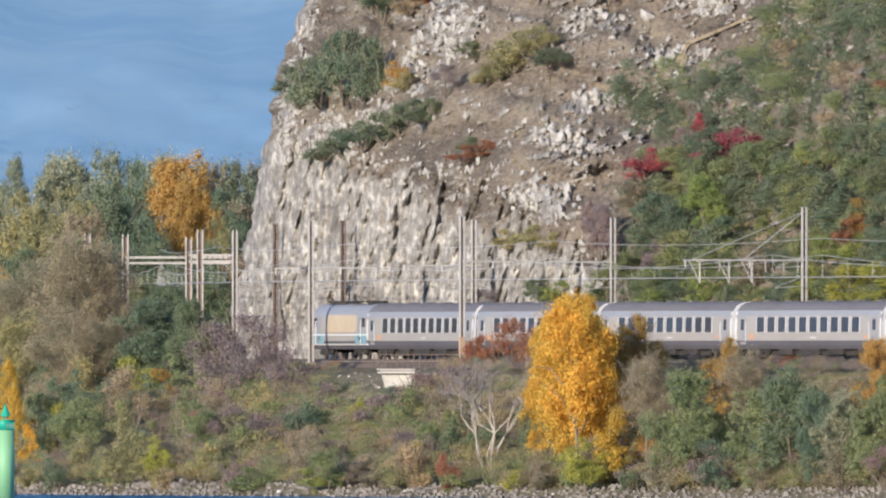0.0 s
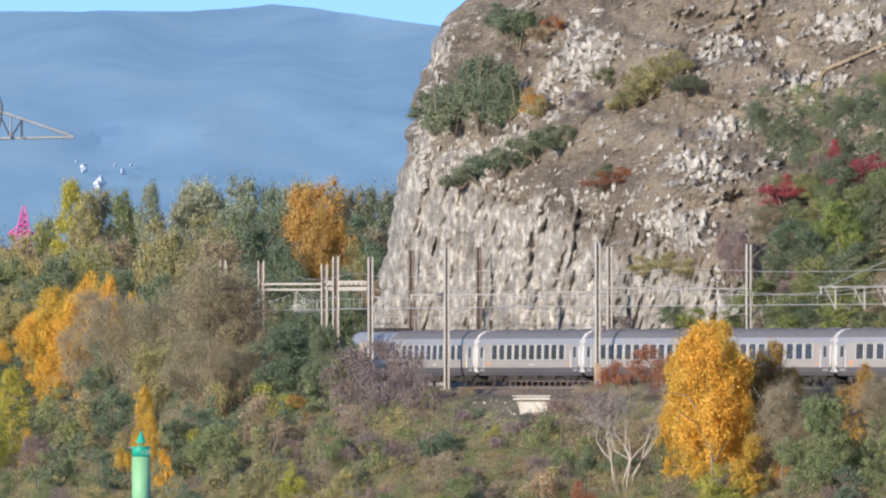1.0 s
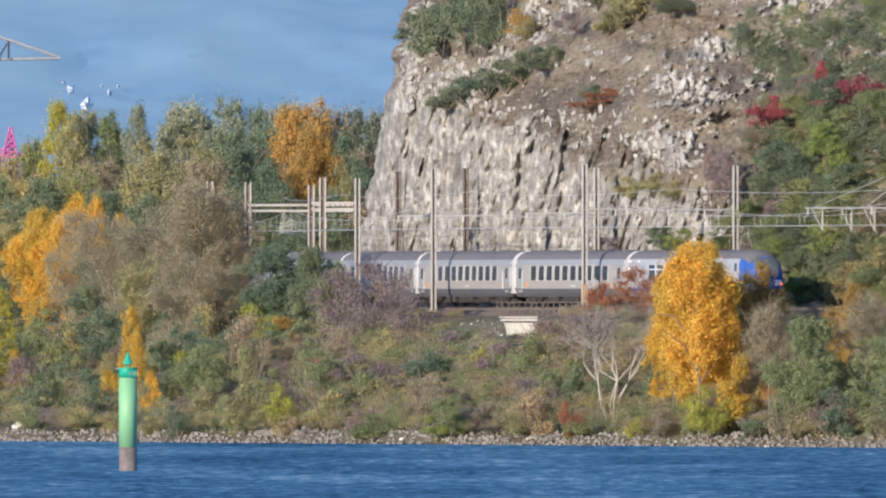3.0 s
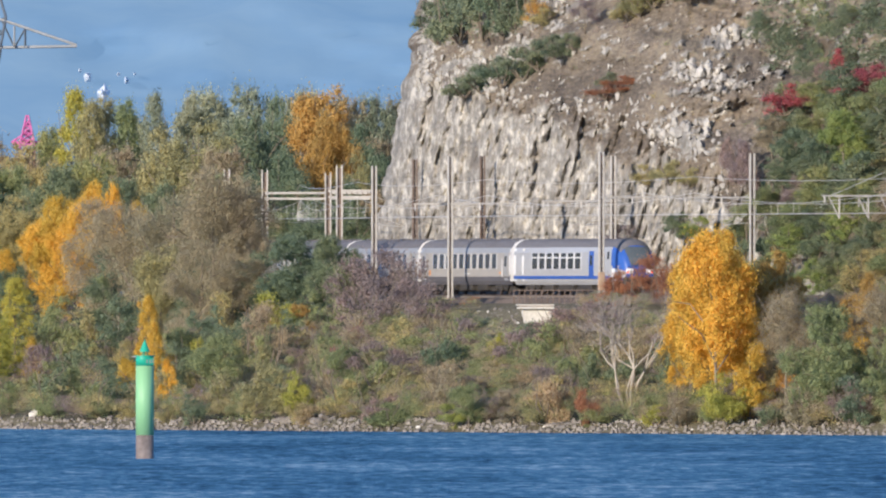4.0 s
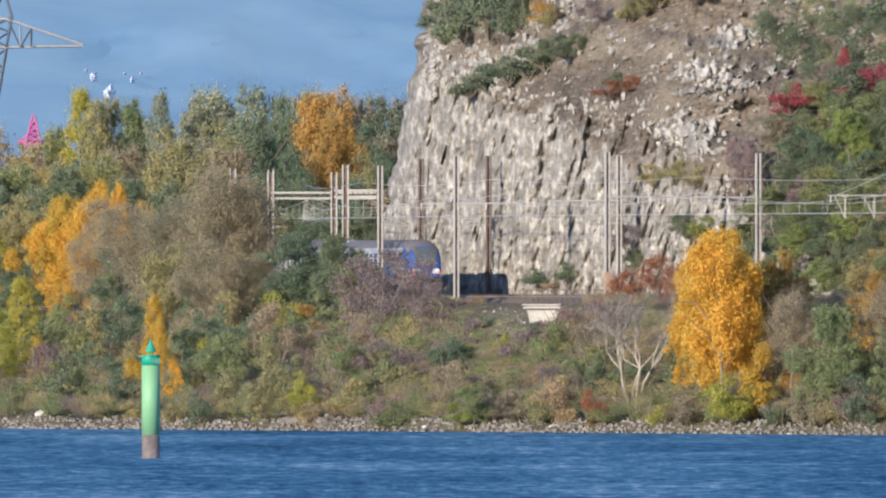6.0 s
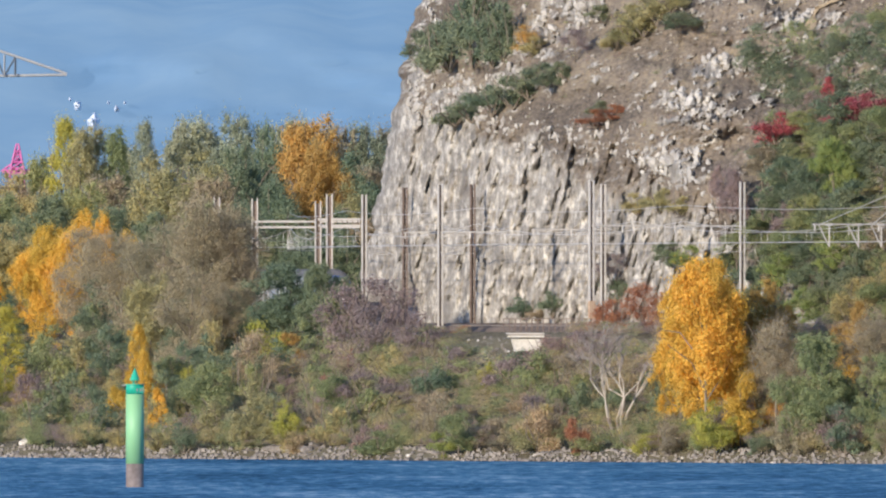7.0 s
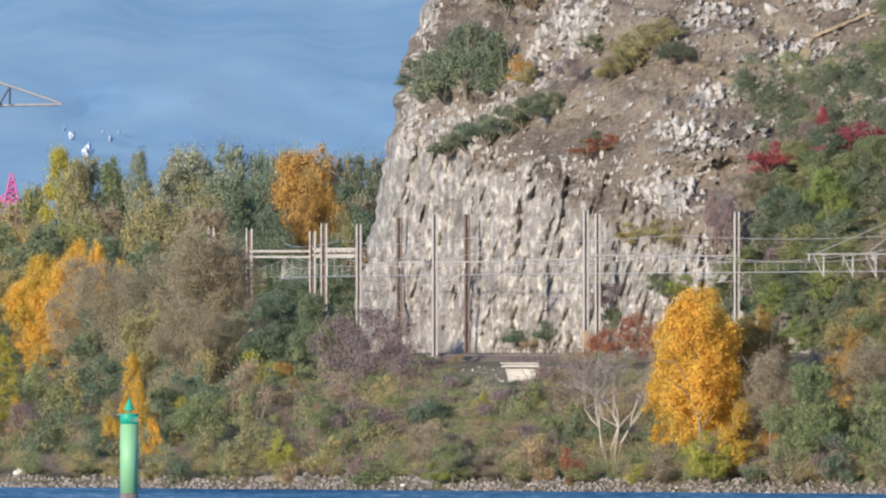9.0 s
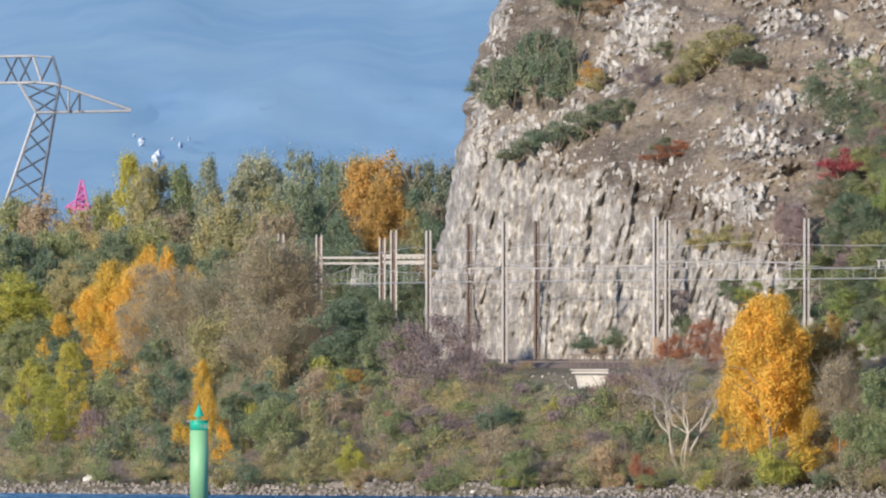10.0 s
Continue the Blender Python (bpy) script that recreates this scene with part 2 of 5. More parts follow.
# ---- plan: shore, railway and hill as plain functions, in metres ----
def lattice(ix, iy, seed):
    h = (ix.astype(np.int64) * 374761393 + iy.astype(np.int64) * 668265263 + seed * 974711) & 0x7FFFFFFF
    h = ((h ^ (h >> 13)) * 1274126177) & 0x7FFFFFFF
    return ((h ^ (h >> 16)) & 0xFFFF) / 32767.5 - 1.0


def field(x, y, seed=0):
    """Smooth value noise between -1 and 1."""
    x, y = np.asarray(x, float), np.asarray(y, float)
    ix, iy = np.floor(x), np.floor(y)
    fx, fy = x - ix, y - iy
    fx, fy = fx * fx * (3 - 2 * fx), fy * fy * (3 - 2 * fy)
    a, b = lattice(ix, iy, seed), lattice(ix + 1, iy, seed)
    c, d = lattice(ix, iy + 1, seed), lattice(ix + 1, iy + 1, seed)
    return (a * (1 - fx) + b * fx) * (1 - fy) + (c * (1 - fx) + d * fx) * fy


def fbm(x, y, octaves=4, seed=0, gain=0.5):
    total, amp = 0.0, 1.0
    for o in range(octaves):
        total = total + amp * field(x * 2 ** o + 17.3 * o, y * 2 ** o - 9.1 * o, seed + o)
        amp *= gain
    return total


def smooth(t):
    t = np.clip(t, 0, 1)
    return t * t * (3 - 2 * t)


RAIL_Z = 9.63
STEP = 1.0
LINE_S = np.arange(-420, 460, STEP)
LINE_A = radians(16.8) - np.where(LINE_S > 0, LINE_S / 550, np.maximum(LINE_S, -130) / 900)
ZERO = int(420 / STEP)
LINE_X = np.concatenate([[0], np.cumsum(-np.sin((LINE_A[1:] + LINE_A[:-1]) / 2) * STEP)])
LINE_Y = np.concatenate([[0], np.cumsum(np.cos((LINE_A[1:] + LINE_A[:-1]) / 2) * STEP)])
LINE_X, LINE_Y = LINE_X - LINE_X[ZERO] + 8.85, LINE_Y - LINE_Y[ZERO] + 2000.0


def line_at(s, side=0.0):
    """Place and heading of the railway at s metres along it, side metres towards the hill."""
    a = np.interp(s, LINE_S, LINE_A)
    return np.interp(s, LINE_S, LINE_X) + side * np.cos(a), np.interp(s, LINE_S, LINE_Y) + side * np.sin(a), a


KEEP = LINE_S <= 190
BY_X = np.argsort(LINE_X[KEEP])
PLAN_X, PLAN_Y, PLAN_A = LINE_X[KEEP][BY_X], LINE_Y[KEEP][BY_X], LINE_A[KEEP][BY_X]


def line_y(x):
    return np.interp(x, PLAN_X, PLAN_Y)


def shore_y(x):
    """The waterline, which runs obliquely across the view."""
    return 1937.4 - 1.46 * np.asarray(x, float) + 0.9 * field(np.asarray(x, float) * 0.22, np.zeros_like(x) + 3.0, 5)


def bank_run(x):
    return np.interp(x, [-60, -20, 9, 25, 40, 70], [110, 90, 56, 36, 17, 15])


def ground_z(x, y):
    """Height of the ground: a stony edge, a bank, then the level of the railway."""
    w = np.asarray(y, float) - shore_y(x)
    edge = np.where(w < 0, 0.16 * w, 0.0) + 0.8 * smooth(w / 5.0)
    q = np.clip((w - 4) / bank_run(x), 0, 1)
    bank = 8.2 * (0.35 * q + 0.65 * smooth(q))
    return np.maximum(edge + bank + 0.22 * fbm(x * 0.35 + 3, y * 0.2, 3, 11) * np.clip(w / 6, 0, 1) * np.clip((9.0 - edge - bank) * 2, 0, 1), -3.0)


def bank_y(x, z):
    """Where on the bank the ground reaches the height z."""
    ys = shore_y(x) + np.linspace(0, 130, 400)
    zs = 0.8 * smooth((ys - shore_y(x)) / 5.0)
    q = np.clip((ys - shore_y(x) - 4) / bank_run(x), 0, 1)
    return float(np.interp(z, zs + 8.2 * (0.35 * q + 0.65 * smooth(q)), ys))


def cliff_top(x):
    """Height at which the quarried face gives way to the slope."""
    return np.interp(x, [-5, 0, 2, 5, 9, 13, 16, 18, 21, 24, 27, 31, 60], [26, 25.4, 24.6, 24.2, 23.2, 22.8, 22.0, 21.0, 17.8, 14.4, 11.6, 9.5, 9.0])


def hill_left(z):
    """The outer edge of the spur."""
    return np.interp(z, [8, 13.5, 17, 21.3, 24.4, 29, 32.6, 36.5, 38, 39, 44, 62],
                     [-5.0, -4.65, -3.95, -3.05, -2.35, -1.5, -0.65, 0.65, 1.75, 2.8, 9, 26])


OUTCROPS = [(2.6, 26.5, 2.6, 1.7), (6.6, 27.6, 2.6, 1.0), (8.6, 31.0, 2.0, 1.6), (11.5, 34.0, 3.0, 3.2), (21.5, 34.6, 2.2, 1.1), (19.0, 25.6, 2.2, 1.3),
            (0.4, 35.0, 1.2, 5.0), (-1.0, 28.0, 1.3, 4.0), (30.0, 35.5, 3.0, 1.2), (27.2, 31.7, 2.8, 0.9), (22.0, 28.5, 2.0, 1.0), (18.0, 21.0, 2.6, 1.6)]


def hill_rock(x, z):
    """How much bare rock shows at (x, z) of the hillside, from 0 to 1."""
    x, z = np.asarray(x, float), np.asarray(z, float)
    top = cliff_top(x) + 2.2 * fbm(x * 0.5, z * 0.2, 4, 31, 0.6)
    face = smooth((top - z) / 2.0)
    near = 0.0
    for ox, oz, rx, rz in OUTCROPS:
        near = np.maximum(near, 1.25 - np.hypot((x - ox) / rx, (z - oz) / rz))
    tilt = z - 0.35 * x
    speck = fbm((x + 0.3 * z) * 1.1, tilt * 2.6, 5, 41, 0.66)
    bands = 0.35 * field(x * 0.14, tilt * 0.42, 43)
    loose = smooth((speck + bands + 1.35 * np.clip(near, -0.1, 0.8) - 0.66) / 0.16)
    gaps = 1 - 0.45 * smooth((fbm(x * 0.9, z * 0.55, 4, 47) - 0.62) / 0.3)
    return np.maximum(face * gaps, loose)


def hill_y(x, z):
    """Depth of the hillside at (x, z): a steep face beside the railway, then the slope."""
    x, z = np.asarray(x, float), np.asarray(z, float)
    foot = np.interp(x, PLAN_X, PLAN_Y) + 8.3 / np.sin(np.interp(x, PLAN_X, PLAN_A))
    top = cliff_top(x)
    lean = 0.16 * np.clip(z - 8, 0, 40)
    over = np.clip(z - top, 0, None)
    slope = 1.55 * (over - 0.8 * (1 - np.exp(-over / 0.8)))
    ledge = 1.6 * np.tanh(np.sin(z * 0.95 + 0.28 * x + 1.2 * field(x * 0.3, z * 0.3, 61)) * 2) * smooth(over / 4)
    rock = hill_rock(x, z)
    lean_x = x - 0.27 * z
    flute = 1 - 2 * np.abs(field(lean_x * 1.5 + 0.5 * field(x * 0.7, z * 0.5, 73), z * 0.16, 72))
    flute = flute + 0.55 * (1 - 2 * np.abs(field(lean_x * 3.4, z * 0.34 + 0.4 * x, 74)))
    ribs = 1.5 * fbm(x * 0.45 - 0.1 * z, z * 0.13, 3, 71, 0.5) - 0.75 * flute + 0.55 * fbm(lean_x * 3.6, z * 0.9, 4, 81, 0.6)
    ribs = np.maximum(ribs, np.interp(z, [8, 11, 14], [-0.4, -0.9, -9]))
    chips = 0.5 * np.abs(fbm(x * 2.6, z * 2.2, 4, 91, 0.6)) + 0.35 * np.maximum(0, fbm(x * 1.4, z * 1.4, 3, 95))
    return foot + lean + slope + ledge + ribs * (0.3 + 0.7 * smooth((top + 2 - z) / 3)) - rock * smooth(over / 1.5) * (0.15 + 1.3 * chips) - 0.22 * fbm(x * 2.5, z * 2.5, 3, 99) + 0.8 * fbm(x * 0.3 + 0.2 * z, z * 0.5 - 0.15 * x, 3, 103) * smooth(over / 3)


# ---- building helpers ----
class Shape:
    """Gathers faces for one mesh."""

    def __init__(self):
        self.v, self.f = [], []

    def add(self, verts, faces):
        k = len(self.v)
        self.v += [tuple(map(float, p)) for p in verts]
        self.f += [tuple(i + k for i in f) for f in faces]
        return self

    def box(self, cx, cy, cz, sx, sy, sz, cut=0.0):
        """A box, its upright edges and rim cut off by that much."""
        hx, hy, hz = sx / 2, sy / 2, sz / 2
        c = min(cut, hx * 0.6, hy * 0.6, hz * 0.6)
        if c <= 0:
            vs = [(cx + a * hx, cy + b * hy, cz + d * hz) for d in (-1, 1) for a, b in ((-1, -1), (1, -1), (1, 1), (-1, 1))]
            return self.add(vs, [(3, 2, 1, 0), (4, 5, 6, 7), (0, 1, 5, 4), (1, 2, 6, 5), (2, 3, 7, 6), (3, 0, 4, 7)])
        ring = [(-hx + c, -hy), (hx - c, -hy), (hx, -hy + c), (hx, hy - c), (hx - c, hy), (-hx + c, hy), (-hx, hy - c), (-hx, -hy + c)]
        vs = []
        for dz, k in ((-hz, c), (-hz + c, 0), (hz - c, 0), (hz, c)):
            vs += [(cx + x * (hx - k) / hx, cy + y * (hy - k) / hy, cz + dz) for x, y in ring]
        fs = [tuple(reversed(range(8))), tuple(range(24, 32))]
        for r in range(3):
            fs += [(r * 8 + i, r * 8 + (i + 1) % 8, r * 8 + 8 + (i + 1) % 8, r * 8 + 8 + i) for i in range(8)]
        return self.add(vs, fs)

    def tube(self, a, b, r0, r1=None, n=6):
        a, b = Vector(a), Vector(b)
        r1 = r0 if r1 is None else r1
        q = (b - a).to_track_quat("Z", "Y")
        vs = []
        for p, r in ((a, r0), (b, r1)):
            vs += [p + q @ Vector((r * math.cos(6.2832 * i / n), r * math.sin(6.2832 * i / n), 0)) for i in range(n)]
        return self.add(vs, [(i, (i + 1) % n, n + (i + 1) % n, n + i) for i in range(n)] + [tuple(reversed(range(n))), tuple(range(n, 2 * n))])

    def lathe(self, profile, n=28):
        """Turned about z: pairs of radius and height, from the bottom up."""
        vs = [(r * math.cos(6.2832 * i / n), r * math.sin(6.2832 * i / n), z) for r, z in profile for i in range(n)]
        fs = [(k * n + i, k * n + (i + 1) % n, (k + 1) * n + (i + 1) % n, (k + 1) * n + i) for k in range(len(profile) - 1) for i in range(n)]
        return self.add(vs, fs + [tuple(reversed(range(n))), tuple(range((len(profile) - 1) * n, len(profile) * n))])

    def loft(self, rings, closed=False, caps=False):
        n = len(rings[0])
        vs = [p for ring in rings for p in ring]
        m = n if closed else n - 1
        fs = [(k * n + i, k * n + (i + 1) % n, (k + 1) * n + (i + 1) % n, (k + 1) * n + i) for k in range(len(rings) - 1) for i in range(m)]
        if caps:
            fs += [tuple(reversed(range(n))), tuple(range((len(rings) - 1) * n, len(rings) * n))]
        return self.add(vs, fs)

    def mesh(self, name, mat, soft=False):
        me = bpy.data.meshes.new(name)
        me.from_pydata(self.v, [], self.f)
        me.materials.append(mat)
        if soft:
            me.shade_smooth()
        me.update()
        return me


def part(name, shape, mat, parent=None, label="", soft=False):
    """Links a shape, or a ready mesh, as one mesh object under a thing."""
    ob = new(name, shape.mesh(name, mat, soft) if isinstance(shape, Shape) else shape)
    if parent:
        ob.parent = parent
    return tagged(ob, label)


def thing(name, label, category, m=None, group="", kind=""):
    ob = new(name)
    ob.empty_display_size = 0.2
    if m is not None:
        ob.matrix_basis = m
    return tagged(ob, label, category, group, kind)


def grid_mesh(name, px, py, pz, mat, soft=True, rock=None):
    """A sheet from three equal two-dimensional arrays."""
    rows, cols = px.shape
    me = bpy.data.meshes.new(name)
    i = np.arange((rows - 1) * (cols - 1))
    a = (i // (cols - 1)) * cols + i % (cols - 1)
    quads = np.stack([a, a + 1, a + cols + 1, a + cols], 1)
    me.vertices.add(rows * cols)
    me.vertices.foreach_set("co", np.stack([px, py, pz], -1).astype(np.float32).ravel())
    me.loops.add(quads.size)
    me.loops.foreach_set("vertex_index", quads.astype(np.int32).ravel())
    me.polygons.add(len(quads))
    me.polygons.foreach_set("loop_start", np.arange(0, quads.size, 4, dtype=np.int32))
    me.update(calc_edges=True)
    if rock is not None:
        at = me.attributes.new("rock", "FLOAT", "POINT")
        at.data.foreach_set("value", rock.astype(np.float32).ravel())
    me.materials.append(mat)
    if soft:
        me.shade_smooth()
    return me


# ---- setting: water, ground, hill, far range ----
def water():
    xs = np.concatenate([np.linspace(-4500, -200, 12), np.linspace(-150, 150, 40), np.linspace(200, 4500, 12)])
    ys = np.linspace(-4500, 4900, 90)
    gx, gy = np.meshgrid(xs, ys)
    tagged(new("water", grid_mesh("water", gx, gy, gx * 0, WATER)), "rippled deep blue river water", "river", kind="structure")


def ground():
    xs = np.concatenate([np.linspace(-3000, -90, 30), np.arange(-80, 80, 0.9), np.linspace(90, 3000, 30)])
    ws = np.concatenate([[-5500, -3000, -2050, -1925, -1910, -1880, -1000, -60], np.linspace(-20, -2, 7), np.arange(-1.5, 8, 0.5),
                         np.arange(8, 130, 1.5), np.linspace(135, 400, 30), np.linspace(450, 4200, 20)])
    gx, gw = np.meshgrid(xs, ws)
    gy = shore_y(gx) + gw
    gz = ground_z(gx, gy)
    gz = np.where(gw < -1000, np.interp(gw, [-5500, -1915, -1880, -1000], [8.6, 8.4, -3.0, -3.0]), gz)
    tagged(new("ground", grid_mesh("ground", gx, gy, gz, SOIL)), "dry autumn grass and soil of the river bank", "ground", kind="structure")


def hill():
    zs = np.concatenate([np.arange(7.5, 44, 0.11), np.arange(44, 62, 0.6)])
    ps = np.concatenate([np.arange(0, 58, 0.1), np.arange(58, 130, 2.0)])
    gp, gz = np.meshgrid(ps, zs)
    left = hill_left(gz)
    ragged = 0.28 * fbm(gz * 0.9, gz * 0 + 2.0, 4, 7) * np.exp(-gp / 1.5)
    gx = left + ragged + gp
    gy = hill_y(gx, gz) + 10 * np.exp(-gp / 0.35) * np.clip((gz - 8) / 20, 0.2, 1.0)
    rock = hill_rock(gx, gz)
    # the flank that turns away behind the outer edge
    back = np.array([320.0, 160.0, 70.0, 25.0, 8.0])
    sx = gx[:, :1] + back[None] * 0.16
    sy = gy[:, :1] + back[None]
    gx, gy = np.concatenate([sx, gx], 1), np.concatenate([sy, gy], 1)
    gz2 = np.concatenate([np.repeat(gz[:, :1], 5, 1), gz], 1)
    rock = np.concatenate([np.ones((len(zs), 5)), rock], 1)
    # the crown of the hill runs on, out of sight
    gx, gy = np.concatenate([gx, gx[-1:] * 1.05]), np.concatenate([gy, gy[-1:] + 260])
    gz2, rock = np.concatenate([gz2, gz2[-1:] + 14]), np.concatenate([rock, rock[-1:] * 0])
    tagged(new("hill", grid_mesh("hill", gx, gy, gz2, HILL, True, rock)), "pale limestone cliff with a dry scrub slope above the railway", "cliff", kind="structure")


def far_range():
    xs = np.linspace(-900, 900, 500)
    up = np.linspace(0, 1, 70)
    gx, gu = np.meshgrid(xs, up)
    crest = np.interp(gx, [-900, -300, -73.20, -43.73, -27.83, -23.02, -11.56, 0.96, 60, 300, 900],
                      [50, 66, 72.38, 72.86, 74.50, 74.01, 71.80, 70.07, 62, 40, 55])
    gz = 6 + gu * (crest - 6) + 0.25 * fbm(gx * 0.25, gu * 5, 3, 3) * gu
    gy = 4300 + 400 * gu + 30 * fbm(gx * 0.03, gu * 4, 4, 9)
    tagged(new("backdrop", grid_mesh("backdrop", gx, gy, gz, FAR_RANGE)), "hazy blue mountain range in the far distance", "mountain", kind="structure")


def trail():
    """A worn ochre footpath across the slope."""
    rows = []
    for k in np.linspace(0, 1, 40):
        x = float(np.interp(k, [0, 0.25, 0.4, 0.7, 1], [28.73, 27.79, 28.52, 33.03, 38.36]))
        z = float(np.interp(k, [0, 0.25, 0.4, 0.7, 1], [29.18, 30.45, 32.50, 34.34, 36.80]))
        w = 0.4 if k < 0.35 else 0.12
        rows.append([(x + d * w, float(hill_y(x + d * w, z + e)) - 0.5, z + e) for d, e in ((-1, -0.1), (-0.4, 0.12), (0.4, 0.14), (1, -0.06))])
    tagged(part("path", Shape().loft(rows), OCHRE), "worn ochre footpath on the slope", "path", kind="structure")


water()
trail()
ground()
hill()
far_range()


# ---- railway ----
def along(side, z, s0, s1, step, wide, tall):
    """A bar of that section laid along the line."""
    rings = []
    for s in np.arange(s0, s1 + step, step):
        x, y, a = line_at(s, side)
        cx, cy = math.cos(a) * wide / 2, math.sin(a) * wide / 2
        rings.append([(x - cx, y - cy, z), (x + cx, y + cy, z), (x + cx, y + cy, z + tall), (x - cx, y - cy, z + tall)])
    return Shape().loft(rings, True, True)


def railway():
    bed = Shape()
    rings = []
    for s in np.arange(-300, 420, 4.0):
        ring = []
        for side, z in ((-4.6, 8.2), (-2.4, RAIL_Z - 0.30), (-1.4, RAIL_Z - 0.2), (5.6, RAIL_Z - 0.2), (6.6, RAIL_Z - 0.3), (9.0, 8.2)):
            x, y, a = line_at(s, side)
            ring.append((x, y, z))
        rings.append(ring)
    bed.loft(rings)
    track = thing("railway_track", "double railway track on a brown ballast bed", "track", kind="structure")
    part("ballast_bed", bed, BALLAST, track)
    for side in (-0.75, 0.75, 3.45, 4.95):
        part("rail", along(side, RAIL_Z - 0.14, -290, 400, 5.0, 0.07, 0.14), RAIL, track)
    block = Shape().box(0, 0, 0, 2.5, 0.26, 0.16, 0.02).mesh("sleeper", SLEEPER)
    for s in np.arange(-60, 60, 0.8):
        for side in (0, 4.2):
            x, y, a = line_at(s, side)
            part("sleeper", block, SLEEPER, track).matrix_basis = pose(x, y, RAIL_Z - 0.21, 0, 0, math.degrees(a))


railway()


def s_of(x, side):
    """How far along the line a place with that x lies, that many metres beside it."""
    s = np.arange(-250, 150, 0.5)
    xs = line_at(s, side)[0]
    return float(s[np.argmin(np.abs(xs - x))])


def mast(x, side, tall, reach, arm_z, rusty=False, ties=False, banded=False):
    """A lattice post of two channels beside the line; reach: the arm, towards the tracks."""
    px, py, a = line_at(s_of(x, side), side)
    m = thing("catenary_mast", ("rust-brown" if rusty else "pale galvanised") + " steel catenary mast beside the railway", "mast",
              pose(px, py, 8.6, 0, 0, math.degrees(a)), "catenary masts along the line")
    foot = Shape().box(0, 0, 0.35, 0.7, 0.7, 0.9, 0.05)
    part("footing", foot, DARK_CONCRETE, m)
    steel = RUSTED if rusty else GALVANISED
    for dx in (-0.15, 0.15):
        part("channel", Shape().box(dx, 0, tall / 2 + 0.4, 0.11, 0.2, tall - 0.4, 0.01), steel, m)
    # rust-coloured plate added to imitate the dark gap between the channels
    lace = Shape().box(0, 0.08, tall / 2 + 0.4, 0.12, 0.03, tall - 0.5)
    zs = np.arange(0.9, tall, 0.62)
    for k, z in enumerate(zs[:-1]):
        e = 0.15 if k % 2 else -0.15
        lace.tube((e, 0.06, z), (-e, 0.06, zs[k + 1]), 0.022, n=4)
        lace.box(0, 0, z, 0.3, 0.12, 0.04)
    tagged(part("lacing_infill", lace, RUSTED, m), kind="stuff")
    if banded:
        part("warning_band", Shape().box(0, 0, 2.0, 0.46, 0.24, 1.3, 0.02), RUST_PAINT, m, "faded rust and white painted band")
    if reach:
        arm = Shape().box(reach / 2, 0, arm_z, abs(reach), 0.12, 0.11, 0.01)
        part("arm", arm, GALVANISED, m)
        for k in (0.45, 0.98):
            part("insulator", Shape().tube((reach * k, 0, arm_z - 0.05), (reach * k, 0, arm_z - 0.5), 0.07, 0.05), CERAMIC, m)
    sgn = 1 if (reach or 1) > 0 else -1
    for zz in (5.9, 7.3):
        part("bracket", Shape().tube((0, 0, zz + 0.3), (sgn * 2.2, 0, zz + 0.15), 0.03).tube((0, 0, zz + 1.0), (sgn * 2.2, 0, zz + 0.2), 0.025), GALVANISED, m)
    if ties:
        stay = Shape()
        for k in (0.5, 0.92):
            stay.tube((0, 0, tall - 0.1), (reach * k, 0, arm_z + 0.05), 0.028)
        part("stay", stay, WIRE, m)
        for k in (0.17, 0.32, 0.43, 0.62, 0.7, 0.86):
            drop = 1.6 if k in (0.43, 0.62, 0.86) else 0.8
            hang = Shape().tube((reach * k, 0, arm_z), (reach * k, 0, arm_z - drop), 0.06 if drop > 1 else 0.035)
            if drop > 1:
                hang.tube((reach * (k + 0.09), 0, arm_z), (reach * k, 0, arm_z - drop), 0.045)
                hang.box(reach * k, 0, arm_z - 0.02, 0.5, 0.2, 0.18, 0.02)
            part("hanger", hang, GALVANISED, m)
    return m


NEAR, FAR = -2.9, 6.5
for x, side, top, reach, arm_z, rusty, ties in (
        (-4.41, NEAR, 18.94, 0, 7.3, False, False),
        (1.26, NEAR, 19.58, 5.0, 7.7, False, False),
        (12.16, NEAR, 19.69, 5.2, 8.05, False, False),
        (3.64, FAR, 19.74, -5.2, 7.75, True, False),
        (-1.35, FAR, 19.62, 0, 7.4, True, False),
        (13.10, FAR, 19.56, -5.4, 7.85, False, False),
        (22.88, FAR, 19.57, -5.2, 8.0, False, False),
        (35.90, FAR, 20.16, -9.2, 8.0, False, True)):
    mast(x, side, top - 8.6, reach, arm_z, rusty, ties, side == NEAR and x > 10)


def gantry(x, y, tall, wide, beams):
    """A post of the junction beyond, with paired beams across the tracks."""
    m = thing("catenary_gantry", "pale steel catenary gantry post with crossbeams", "gantry", pose(x, y, 8.6), "catenary masts along the line")
    for dx in (-0.2, 0.2):
        part("channel", Shape().box(dx, 0, tall / 2, 0.11, 0.2, tall, 0.01), GALVANISED, m)
    # solid dark plate filling the gap between the channels
    part("lacing_infill", Shape().box(0, 0.1, tall / 2, 0.3, 0.04, tall - 0.4), RUSTED, m)
    for z in beams:
        part("crossbeam", Shape().box(wide / 2, 0, z, abs(wide), 0.2, 0.16, 0.01), GALVANISED, m)
    if wide:
        web = Shape()
        for k in np.linspace(0.05, 0.95, 9):
            web.tube((wide * k, 0, beams[0]), (wide * (k + 0.05), 0, beams[-1]), 0.03, n=4)
        tagged(part("web", web, RUSTED, m), kind="stuff")


